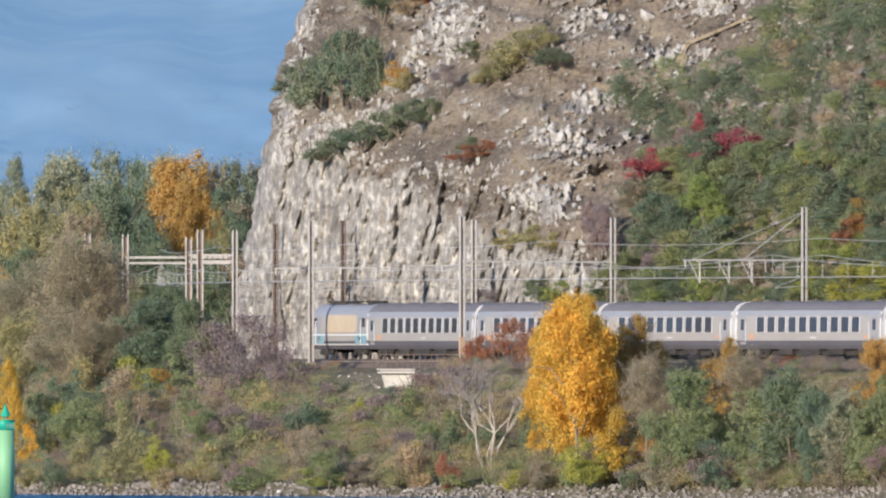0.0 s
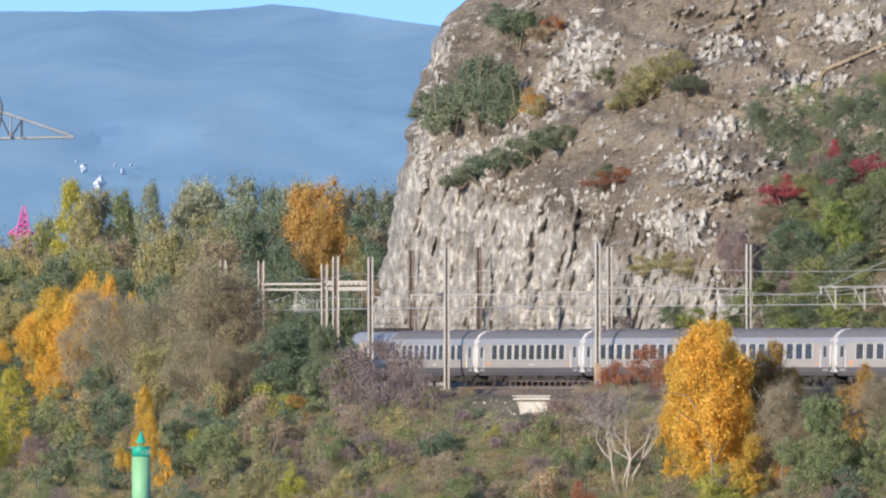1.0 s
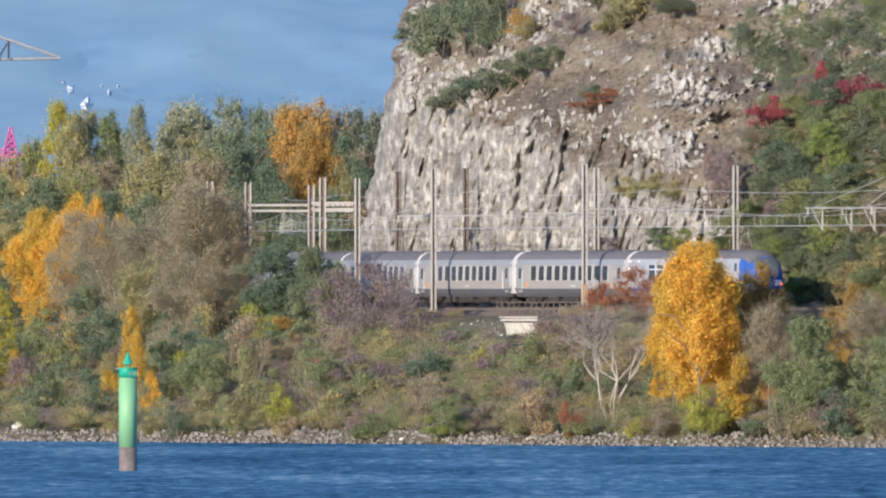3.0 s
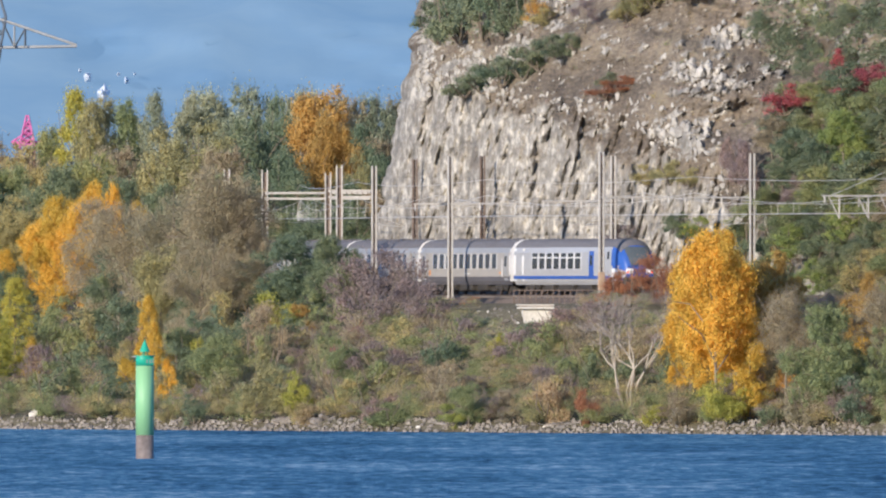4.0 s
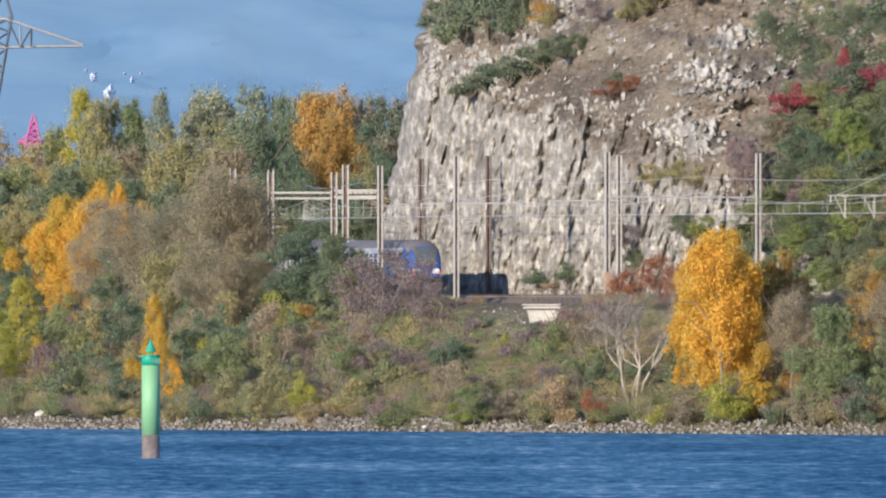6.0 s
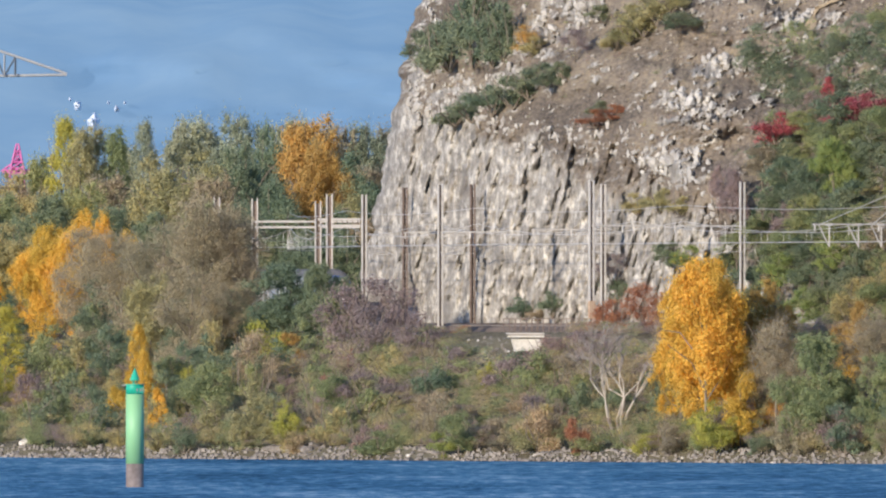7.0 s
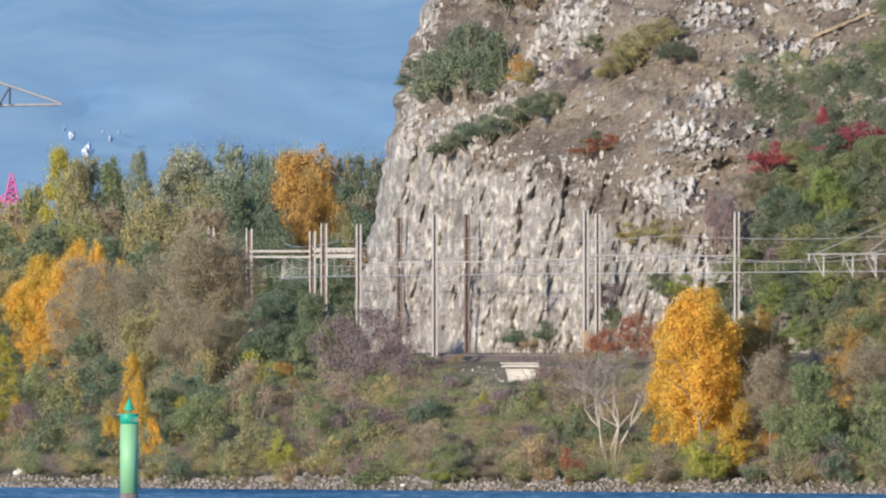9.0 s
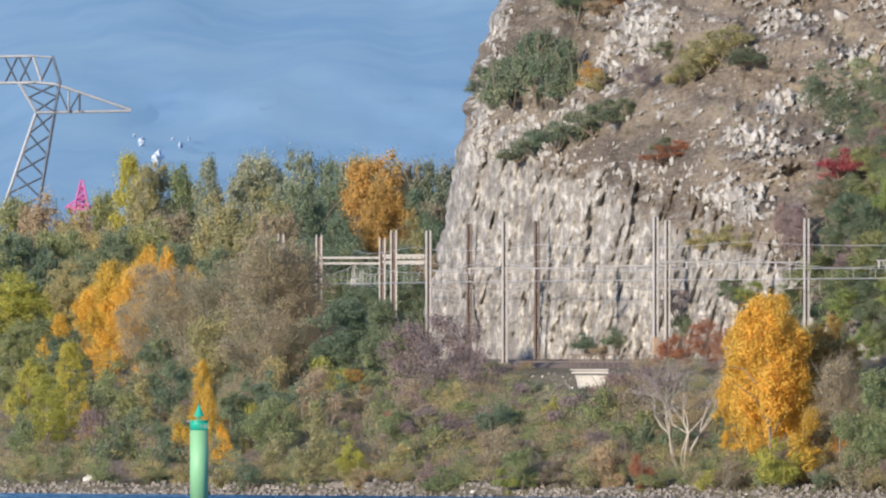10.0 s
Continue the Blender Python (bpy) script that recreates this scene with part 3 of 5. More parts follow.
gantry(-13.01, 2130, 19.24 - 8.6, 8.12, (17.45 - 8.6, 17.01 - 8.6))
gantry(-8.08, 2120, 18.98 - 8.6, 3.56, (17.59 - 8.6, 17.11 - 8.6))
gantry(-7.18, 2112, 19.51 - 8.6, 0, ())
gantry(-16.01, 2140, 19.37 - 8.6, 0, ())


def wires():
    """Contact wire with its messenger over each track, and feeders on the mast arms."""
    for side in (0.2, 4.0):
        for low, high, name in ((5.75, 5.75, "contact_wire"), (6.45, 7.35, "messenger_wire"), (8.1, 8.5, "feeder_wire"))[:3 if side > 1 else 2]:
            rings, drops = [], Shape()
            span, r = 54.0, 0.02
            for s in np.arange(-250, 260, 4.5):
                x, y, a = line_at(s, side)
                f = ((s + 20) % span) / span
                z = RAIL_Z + low + (high - low) * (2 * f - 1) ** 2
                rings.append([(x - r, y, z), (x, y, z - r), (x + r, y, z), (x, y, z + r)])
                drops.tube((x, y, z), (x, y, RAIL_Z + 5.75), 0.009, n=3)
            w = tagged(part(name, Shape().loft(rings, True, True), WIRE), "pale overhead railway wire strung between masts", "wire", "overhead wires")
            if name == "messenger_wire":
                tagged(part("dropper", drops, WIRE, w), kind="stuff")


wires()


def culvert():
    x, y, z = 7.42, 1972.0, 8.28
    c = thing("culvert_head", "whitewashed concrete culvert head in the embankment", "culvert", pose(x, y, z, 0, 0, 8))
    w = 2.51
    wall = Shape().loft([[(-k, -0.6, h), (k, -0.6, h), (k, 0.6, h), (-k, 0.6, h)] for h, k in ((-0.75, w * 0.34), (-0.4, w * 0.36), (0.34, w * 0.44))], True, True)
    part("wall", wall, CONCRETE, c)
    part("coping", Shape().box(-0.1, -0.1, 0.40, w * 1.0, 1.6, 0.14, 0.03), CONCRETE, c)
    part("upper_coping", Shape().box(-0.1, 0.1, 0.62, w * 1.06, 1.3, 0.10, 0.03), CONCRETE, c)
    part("joint", Shape().box(-0.1, -0.2, 0.52, w * 0.94, 0.9, 0.12), DARK_CONCRETE, c)
    f = thing("track_railing", "low dark steel railing along the track edge", "railing")
    for k in range(16):
        px, py, pa = line_at(s_of(x - 1.6, -4) - k * 1.35, -3.9)
        part("post", Shape().tube((px, py, 8.3), (px, py, RAIL_Z + 0.35), 0.04, n=5), RUSTED, f)
    s0 = s_of(x - 1.6, -4)
    part("top_rail", along(-3.9, RAIL_Z + 0.3, s0 - 21, s0, 3, 0.06, 0.06), RUSTED, f)
    sx, sy, sa = line_at(s0 - 21.5, -3.9)
    g = thing("leaning_stakes", "pair of thin pale leaning stakes at the railing's end", "stakes", pose(sx, sy, 8.4))
    for e in (0, 0.45):
        part("stake", Shape().tube((e, 0, 0), (e + 0.42, 0, 3.3), 0.035, n=5), GALVANISED, g)
    part("lower_rail", along(-3.9, RAIL_Z - 0.1, s0 - 21, s0, 3, 0.05, 0.05), RUSTED, f)


culvert()


# ---- train ----
COACH = 26.4
OUTLINE = [(1.30, 0.95), (1.40, 1.15), (1.42, 2.0), (1.38, 3.05), (1.27, 3.42), (1.02, 3.75), (0.62, 3.97), (0.0, 4.05)]


def ring(y, k0, k1, sx=1.0, dz=0.0, sz=1.0):
    """Part of the body's outline at y, both sides, from outline point k0 to k1."""
    half = OUTLINE[k0:k1 + 1]
    pts = [(-x * sx, y, 0.95 + (z - 0.95) * sz + dz) for x, z in half]
    if k1 == len(OUTLINE) - 1:
        pts += [(x * sx, y, 0.95 + (z - 0.95) * sz + dz) for x, z in reversed(half[:-1])]
    return pts


def side_at(z):
    return np.interp(z, [p[1] for p in OUTLINE], [p[0] for p in OUTLINE])


def band(z0, z1, y0, y1, sign, proud=0.0):
    """A strip of the side skin between two heights."""
    zs = np.linspace(z0, z1, 4)
    rows = [[(sign * (side_at(z) + proud), y, z) for z in zs] for y in (y0, y1)]
    rows2 = [[(sign * (side_at(z) - 0.03), y, z) for z in zs] for y in (y0, y1)]
    sh = Shape()
    loop = [rows[0] + rows2[0][::-1], rows[1] + rows2[1][::-1]]
    if sign < 0:
        loop = loop[::-1]
    return sh.loft(loop, True, True)


def bogie(car, y):
    b = part("bogie", Shape().box(-1.0, y, 0.62, 0.16, 3.3, 0.28, 0.03).box(1.0, y, 0.62, 0.16, 3.3, 0.28, 0.03).box(0, y, 0.62, 2.0, 0.6, 0.3, 0.03)
             .box(-1.1, y, 0.5, 0.2, 0.7, 0.4, 0.04).box(1.1, y, 0.5, 0.2, 0.7, 0.4, 0.04), UNDERFRAME, car)
    for dy in (-1.28, 1.28):
        for sx in (-0.76, 0.76):
            part("wheel", Shape().tube((sx - 0.07, y + dy, 0.46), (sx + 0.07, y + dy, 0.46), 0.46, n=18), RAIL, b)
        part("axle_box", Shape().box(-1.08, y + dy, 0.48, 0.24, 0.34, 0.34, 0.04), UNDERFRAME, b)


def windows(car, ys, wide, z0, z1, vent=False):
    for y in ys:
        for sign in (-1, 1):
            w = part("window", band(z0, z1, y - wide / 2, y + wide / 2, sign, 0.012), GLASS, car)
            for e in (-1, 1):
                part("window_frame", band(z0 - 0.04, z1 + 0.04, y + e * (wide / 2 + 0.03) - 0.035, y + e * (wide / 2 + 0.03) + 0.035, sign, 0.024), WHITE_PAINT, w)
            if vent:
                part("vent_bar", band(z1 - 0.36, z1 - 0.28, y - wide / 2, y + wide / 2, sign, 0.024), WHITE_PAINT, w)


def shell(car, y0, y1, side_mat, top_mat, roof_mat, skirt_mat, end_mat):
    """Skirt, side, silver band, roof and ends of a carriage body."""
    part("skirt", Shape().loft([[(-1.2, y, 0.72), (-1.34, y, 0.98), (-1.405, y, 1.32)] for y in (y0, y1)])
         .loft([[(1.2, y, 0.72), (1.34, y, 0.98), (1.405, y, 1.32)] for y in (y1, y0)]), skirt_mat, car)
    part("side", Shape().loft([[(-side_at(z), y, z) for z in (1.32, 2.0, 2.6, 3.05)] for y in (y0, y1)])
         .loft([[(side_at(z), y, z) for z in (1.32, 2.0, 2.6, 3.05)] for y in (y1, y0)]), side_mat, car)
    part("cantrail", Shape().loft([[(-side_at(z), y, z) for z in (3.05, 3.2, 3.42)] for y in (y0, y1)])
         .loft([[(side_at(z), y, z) for z in (3.05, 3.2, 3.42)] for y in (y1, y0)]), top_mat, car, soft=True)
    part("roof", Shape().loft([ring(y, 4, 7) for y in (y0, y1)]), roof_mat, car, soft=True)
    for y in (y0, y1):
        full = ring(y, 0, 7)
        part("end_wall", Shape().add(full, [tuple(range(len(full))) if y == y1 else tuple(reversed(range(len(full))))]), end_mat, car)
    part("floor", Shape().box(0, (y0 + y1) / 2, 0.9, 2.5, y1 - y0, 0.16), UNDERFRAME, car)


def coach():
    car = thing("passenger_coach", "grey and silver passenger coach of the train on the track", "train car", group="cars of the train")
    h = COACH / 2 - 0.35
    shell(car, -h, h, COACH_SIDE, COACH_TOP, COACH_ROOF, COACH_SKIRT, WHITE_PAINT)
    windows(car, [-8.35 + 1.86 * k for k in range(10)], 1.34, 1.92, 2.95)
    for e in (-1, 1):
        for sign in (-1, 1):
            d = part("door", band(1.05, 3.02, e * 11.6 - 0.5, e * 11.6 + 0.5, sign, 0.02), COACH_TOP, car)
            part("door_window", band(2.05, 2.8, e * 11.6 - 0.26, e * 11.6 + 0.26, sign, 0.034), GLASS, d)
            part("corner_post", band(1.0, 3.3, e * (h - 0.12) - 0.12, e * (h - 0.12) + 0.12, sign, 0.03), WHITE_PAINT, car, "bright white corner post")
            part("grab_rail", Shape().tube((sign * 1.48, e * 10.85, 1.3), (sign * 1.48, e * 10.85, 2.6), 0.03), WHITE_PAINT, car)
        part("gangway", Shape().box(0, e * (h + 0.17), 2.15, 1.9, 0.32, 2.7, 0.1), RUBBER, car)
        bogie(car, e * 9.2)
    for sign in (-1, 1):
        part("class_panel", band(1.42, 1.78, 9.7, 10.2, sign, 0.02), ORANGE_PAINT, car, "small orange panel")
        part("number_panel", band(1.5, 1.56, -1.4, -0.4, sign, 0.015), WHITE_PAINT, car, "small pale marking bar")
        part("emblem_panel", band(1.5, 1.68, -10.2, -9.8, sign, 0.015), ORANGE_PAINT, car)
    part("underframe", Shape().box(0, 0, 0.52, 1.7, 24, 0.56, 0.05), UNDERFRAME, car)
    for y, l in ((-4.2, 2.6), (0.4, 3.4), (4.6, 2.2)):
        part("equipment_box", Shape().box(-0.75, y, 0.56, 0.9, l, 0.5, 0.05).box(0.75, y, 0.56, 0.9, l, 0.5, 0.05), UNDERFRAME, car)
    for y in np.arange(-10, 11, 4.0):
        part("roof_vent", Shape().box(0, y, 4.06, 0.7, 0.9, 0.12, 0.04), COACH_ROOF, car)
    return car


def driving_trailer():
    car = thing("driving_trailer", "silver driving trailer with a blue rounded cab and tail lamps", "train car", group="cars of the train")
    h = COACH / 2 - 0.35
    cab = -h + 2.3
    shell(car, cab, h, SILVER_PAINT, SILVER_PAINT, COACH_ROOF, SILVER_PAINT, WHITE_PAINT)
    # rounded cab, tapering towards the outer end
    steps = ((0.0, 1.0, 1.0), (0.5, 0.99, 0.985), (1.0, 0.965, 0.935), (1.5, 0.92, 0.84), (1.9, 0.86, 0.70), (2.15, 0.79, 0.55), (2.3, 0.72, 0.42))
    part("cab_shell", Shape().loft([ring(cab - d, 1, 7, k, 0.0, s) for d, k, s in reversed(steps)]), BLUE_PAINT, car, "glossy blue rounded cab", soft=True)
    part("cab_roof", Shape().loft([[(x, y, z + 0.02) for x, y, z in ring(cab - d, 4, 7, k, 0.0, s)] for d, k, s in reversed(steps[:4])]), COACH_ROOF, car, soft=True)
    nose = ring(cab - 2.3, 1, 7, 0.72, 0.0, 0.42)
    part("nose_panel", Shape().add(nose, [tuple(reversed(range(len(nose))))]), BLUE_PAINT, car)

    def skin(d, z):
        """Half width of the cab d metres ahead of its root, at the height z."""
        k, s = np.interp(d, [a for a, _, _ in steps], [b for _, b, _ in steps]), np.interp(d, [a for a, _, _ in steps], [c for _, _, c in steps])
        return k * side_at(min(4.04, 0.95 + (z - 0.95) / s))

    def front(z):
        """How far the cab reaches ahead at the height z on its centre line."""
        tops = [0.95 + 3.1 * c for _, _, c in steps]
        return float(np.interp(-z, [-t for t in tops], [a for a, _, _ in steps]))

    rows = []
    for z in np.linspace(2.12, 3.46, 10):
        row = []
        for f in np.linspace(-1, 1, 11) * (0.56 + 0.2 * (z - 2.12)):
            x = f * min(1.2, 0.97 * skin(0.25, z))
            reach = [d for d in np.linspace(0, 2.3, 70) if z <= 0.95 + 3.1 * np.interp(d, [a for a, _, _ in steps], [c for _, _, c in steps]) and skin(d, z) >= abs(x)]
            row.append((x, cab - max(reach, default=0.0) - 0.07, z))
        rows.append(row)
    part("windscreen", Shape().loft(rows[::-1]), SCREEN, car, "dark tinted windscreen", soft=True)
    for sign in (-1, 1):
        part("cheek", Shape().loft([[(sign * (skin(d, z) + 0.03), cab - d, z) for z in np.linspace(1.25, 1.95 - 0.18 * abs(d - 0.8), 4)] for d in (([0.05, 0.6, 1.1, 1.6, 2.0, 2.28]) if sign > 0 else [2.28, 2.0, 1.6, 1.1, 0.6, 0.05])]), WHITE_PAINT, car, "white cheek panel", soft=True)
        lamp = part("headlamp", Shape().box(sign * 0.74, cab - 2.28, 1.7, 0.56, 0.22, 0.4, 0.09), HEADLAMP, car)
        part("tail_lamp", Shape().box(sign * 0.92, cab - 2.4, 1.64, 0.13, 0.06, 0.13, 0.03), TAIL_RED, lamp, "lit red tail lamp")
        part("buffer", Shape().tube((sign * 0.87, cab - 2.2, 1.05), (sign * 0.87, cab - 2.75, 1.05), 0.1).tube((sign * 0.87, cab - 2.72, 1.05), (sign * 0.87, cab - 2.8, 1.05), 0.26, n=14), UNDERFRAME, car)
        part("stripe", band(1.14, 1.36, cab, h, sign, 0.02), BLUE_PAINT, car, "blue stripe along the sill")
        part("cab_side_window", band(2.55, 3.1, cab + 0.5, cab + 0.95, sign, 0.02), GLASS, car)
        d = part("door", band(1.15, 3.15, cab + 4.2, cab + 5.3, sign, 0.022), BLUE_PAINT, car, "blue passenger door")
        part("door_window", band(2.1, 2.85, cab + 4.5, cab + 5.0, sign, 0.034), GLASS, d)
        part("pale_panel", band(2.1, 2.6, cab + 2.4, cab + 2.8, sign, 0.02), BEIGE_PAINT, car, "small cream panel")
        part("corner_post", band(1.0, 3.35, h - 0.5, h, sign, 0.03), WHITE_PAINT, car, "bright white corner post")
        part("corner_post", band(1.0, 3.35, h - 2.4, h - 2.0, sign, 0.03), WHITE_PAINT, car, "bright white corner post")
    part("apron", Shape().box(0, cab - 1.95, 0.82, 2.36, 0.9, 0.95, 0.1), UNDERFRAME, car, "black lower front")
    part("coupler", Shape().box(0, cab - 2.5, 1.0, 0.3, 0.8, 0.3, 0.04), UNDERFRAME, car)
    windows(car, [-2.6 + 1.72 * k for k in range(7)], 1.34, 1.88, 3.0, True)
    part("gangway", Shape().box(0, h + 0.17, 2.15, 1.9, 0.32, 2.7, 0.1), RUBBER, car)
    for y in (-9.0, 9.2):
        bogie(car, y)
    part("underframe", Shape().box(0, 0.8, 0.52, 1.7, 22, 0.56, 0.05), UNDERFRAME, car)
    for y, l in ((-3.6, 3.0), (1.0, 3.4), (5.0, 2.0)):
        part("equipment_box", Shape().box(-0.75, y, 0.58, 0.9, l, 0.46, 0.05).box(0.75, y, 0.58, 0.9, l, 0.46, 0.05), UNDERFRAME, car)
    return car


def locomotive():
    car = thing("electric_locomotive", "grey electric locomotive with a beige grille and teal end", "locomotive", group="cars of the train")
    h = 7.6
    shell(car, -h, h, COACH_SIDE, COACH_TOP, COACH_TOP, COACH_SKIRT, COACH_SIDE)
    for sign in (-1, 1):
        part("grille_panel", band(1.95, 3.2, -4.6, 3.6, sign, 0.03), BEIGE_PAINT, car, "beige louvred side panel")
        for k in range(12):
            part("louvre", band(1.98, 3.17, -4.5 + 0.68 * k, -4.42 + 0.68 * k, sign, 0.045), COACH_SIDE, car)
        part("white_stripe", band(1.72, 1.82, -h, h, sign, 0.03), WHITE_PAINT, car)
        part("lower_stripe", band(1.02, 1.12, -h, h, sign, 0.03), WHITE_PAINT, car)
        part("teal_panel", band(1.14, 1.9, -h + 0.3, -h + 3.2, sign, 0.02), TEAL_PAINT, car, "teal end panel")
        part("teal_panel", band(1.14, 1.9, h - 3.2, h - 0.3, sign, 0.02), TEAL_PAINT, car, "teal end panel")
        for e in (-1, 1):
            part("cab_window", band(2.35, 3.0, e * 6.6 - 0.4, e * 6.6 + 0.4, sign, 0.03), GLASS, car)
            part("cab_door", band(1.2, 3.1, e * 5.6 - 0.4, e * 5.6 + 0.4, sign, 0.02), COACH_TOP, car)
            part("handrail", Shape().tube((sign * 1.5, e * 6.2, 1.1), (sign * 1.5, e * 6.2, 2.8), 0.035), WHITE_PAINT, car)
    for y in (-4.7, 4.7):
        bogie(car, y)
    p = part("pantograph", Shape().box(0, -1.5, 4.2, 1.5, 2.6, 0.1, 0.02), UNDERFRAME, car, "raised pantograph on the roof")
    part("lower_arm", Shape().tube((-0.3, -2.4, 4.25), (-0.1, -0.4, 4.6), 0.05).tube((0.3, -2.4, 4.25), (0.1, -0.4, 4.6), 0.05), RUSTED, p)
    part("upper_arm", Shape().tube((0, -0.4, 4.6), (0, -2.2, 5.3), 0.04), RUSTED, p)
    part("contact_shoe", Shape().box(0, -2.2, 5.32, 1.6, 0.4, 0.06, 0.02), GALVANISED, p)
    for y in (-5.5, 1.8, 3.2, 5.2):
        part("roof_box", Shape().box(0, y, 4.12, 1.3, 1.0, 0.3, 0.05), UNDERFRAME, car)
    return car


TRAIN = [driving_trailer()]
first = coach()
TRAIN += [first] + [copy_thing(first, Matrix()) for _ in range(4)] + [locomotive()]


# ---- navigation beacon in the river ----
def beacon():
    x, y = -17.11, 1636.0
    r = 0.54
    top = 6.07
    b = thing("river_beacon", "green cylindrical beacon with a cone topmark in the river", "beacon", pose(x, y, 0, 0, 0, 20))
    part("pile", Shape().lathe([(r * 0.98, -3), (r * 0.98, 1.40)]), BEACON_BASE, b, "weed-stained bare steel foot", True)
    part("shaft", Shape().lathe([(r, 1.40), (r, top - 0.55)], 40), BEACON_GREEN, b, "faded light green shaft", True)
    part("upper_band", Shape().lathe([(r * 1.005, top - 0.55), (r * 1.005, top - 0.04), (r * 0.97, top)], 40), BEACON_TOP, b, "darker green upper band", True)
    part("rim", Shape().lathe([(r * 1.08, top - 0.02), (r * 1.08, top + 0.05)], 40), BEACON_TOP, b)
    part("bracket", Shape().box(-r * 1.15, 0, top - 0.02, 0.3, 0.16, 0.06), GALVANISED, b)
    for k in range(3):
        a = k * 2.09
        part("strut", Shape().tube((0.16 * math.cos(a), 0.16 * math.sin(a), top), (0.13 * math.cos(a), 0.13 * math.sin(a), top + 0.3), 0.035), BEACON_TOP, b)
    part("topmark", Shape().lathe([(0.30, top + 0.26), (0.30, top + 0.31), (0.05, top + 0.92), (0.03, top + 0.98)], 20), BEACON_TOP, b, "green cone topmark")
    plate = part("number_plate_board", Shape().box(0.1, -r - 0.02, top - 0.3, 0.55, 0.04, 0.4, 0.01), BEACON_TOP, b)
    for dx in (-0.08, 0.12, 0.26):
        part("marking_bar", Shape().box(0.02 + dx, -r - 0.05, top - 0.3, 0.06, 0.012, 0.22), DARK_CONCRETE, plate)


beacon()


# ---- high-voltage pylon, pink lattice tower and pale rock spots beyond the trees ----
def lattice_limb(sh, a0, a1, b0, b1, n):
    """Two chords with zigzag bracing."""
    pa, pb = [Vector(a0).lerp(Vector(a1), k / n) for k in range(n + 1)], [Vector(b0).lerp(Vector(b1), k / n) for k in range(n + 1)]
    for k in range(n):
        sh.tube(pa[k], pb[k + 1], 0.075, n=4)
        sh.tube(pb[k], pa[k + 1], 0.075, n=4)


class Bars:
    """Gathers bars that become parts of their own."""

    def __init__(self):
        self.bars = []

    def tube(self, a, b, r, n=5):
        self.bars.append(Shape().tube(a, b, r, n=n))
        return self


def pylon():
    D = 2330.0
    cx = -45.31
    p = thing("power_pylon", "grey steel lattice power pylon with wide crossarm", "pylon", pose(cx, D, 8.5))

    def q(u, v, dy=0.0):
        return Vector(((u + 165) / 48800 * D, dy, (500 - v) / 48800 * D + 1.66))

    for mirror in (1, -1):
        def m(u, v, dy):
            w = q(u, v, dy)
            return Vector((w.x * mirror, w.y, w.z))
        chords, dark = Bars(), Shape()
        for dy in (-1.0, 1.0):
            chords.tube(m(-15, 78, dy), m(-88, 290, dy), 0.13, n=5)
            dark.tube(m(18, 78, dy), m(-20, 300, dy), 0.13, n=5)
            lattice_limb(dark, m(-88, 290, dy), m(-15, 78, dy), m(-20, 300, dy), m(18, 78, dy), 6)
            chords.tube(m(-15, 74, dy), m(-45, 24, dy), 0.11, n=5)
            dark.tube(m(18, 74, dy), m(28, 22, dy), 0.11, n=5)
            lattice_limb(dark, m(-15, 74, dy), m(-40, 24, dy), m(18, 74, dy), m(28, 22, dy), 2)
            chords.tube(m(-15, 76, dy), m(153, 73, dy * 0.1), 0.12, n=5)
            chords.tube(m(-20, 22, dy), m(20, 26, dy), 0.12, n=5).tube(m(20, 26, dy), m(153, 71, dy * 0.1), 0.12, n=5)
            chords.tube(m(43, 75, dy), m(43, 38, dy), 0.06, n=4)
            dark.tube(m(62, 75, dy), m(62, 42, dy), 0.08, n=4).tube(m(43, 75, dy), m(62, 42, dy), 0.06, n=4).tube(m(20, 26, dy), m(43, 75, dy), 0.06, n=4)
            chords.tube(m(-165, 24, dy), m(-15, 23, dy), 0.12, n=5).tube(m(-165, -22, dy), m(-20, -24, dy), 0.11, n=5).tube(m(-20, -24, dy), m(14, -22, dy), 0.06, n=5)
            dark.tube(m(14, -24, dy), m(28, 22, dy), 0.11, n=5)
            chords.tube(m(-20, -24, dy), m(-6, 20, dy), 0.11, n=5)
            for u0 in (-150, -110, -70, -45):
                dark.tube(m(u0, 24, dy), m(u0 + 22, -22, dy), 0.075, n=4).tube(m(u0 + 22, 24, dy), m(u0, -22, dy), 0.075, n=4)
            dark.tube(m(14, -22, dy), m(-6, 20, dy), 0.075, n=4)
            chords.tube(m(-88, 290, dy), m(-20, 300, dy), 0.06, n=4)
            chords.tube(m(-88, 290, dy), m(-165, 500, dy), 0.11, n=5)
            dark.tube(m(-20, 300, dy), m(-120, 535, dy * 2), 0.11, n=5)
        for bar in chords.bars:
            part("chord", bar, PYLON_STEEL, p)
        tagged(part("bracing", dark, PYLON_DARK, p), kind="stuff")


pylon()


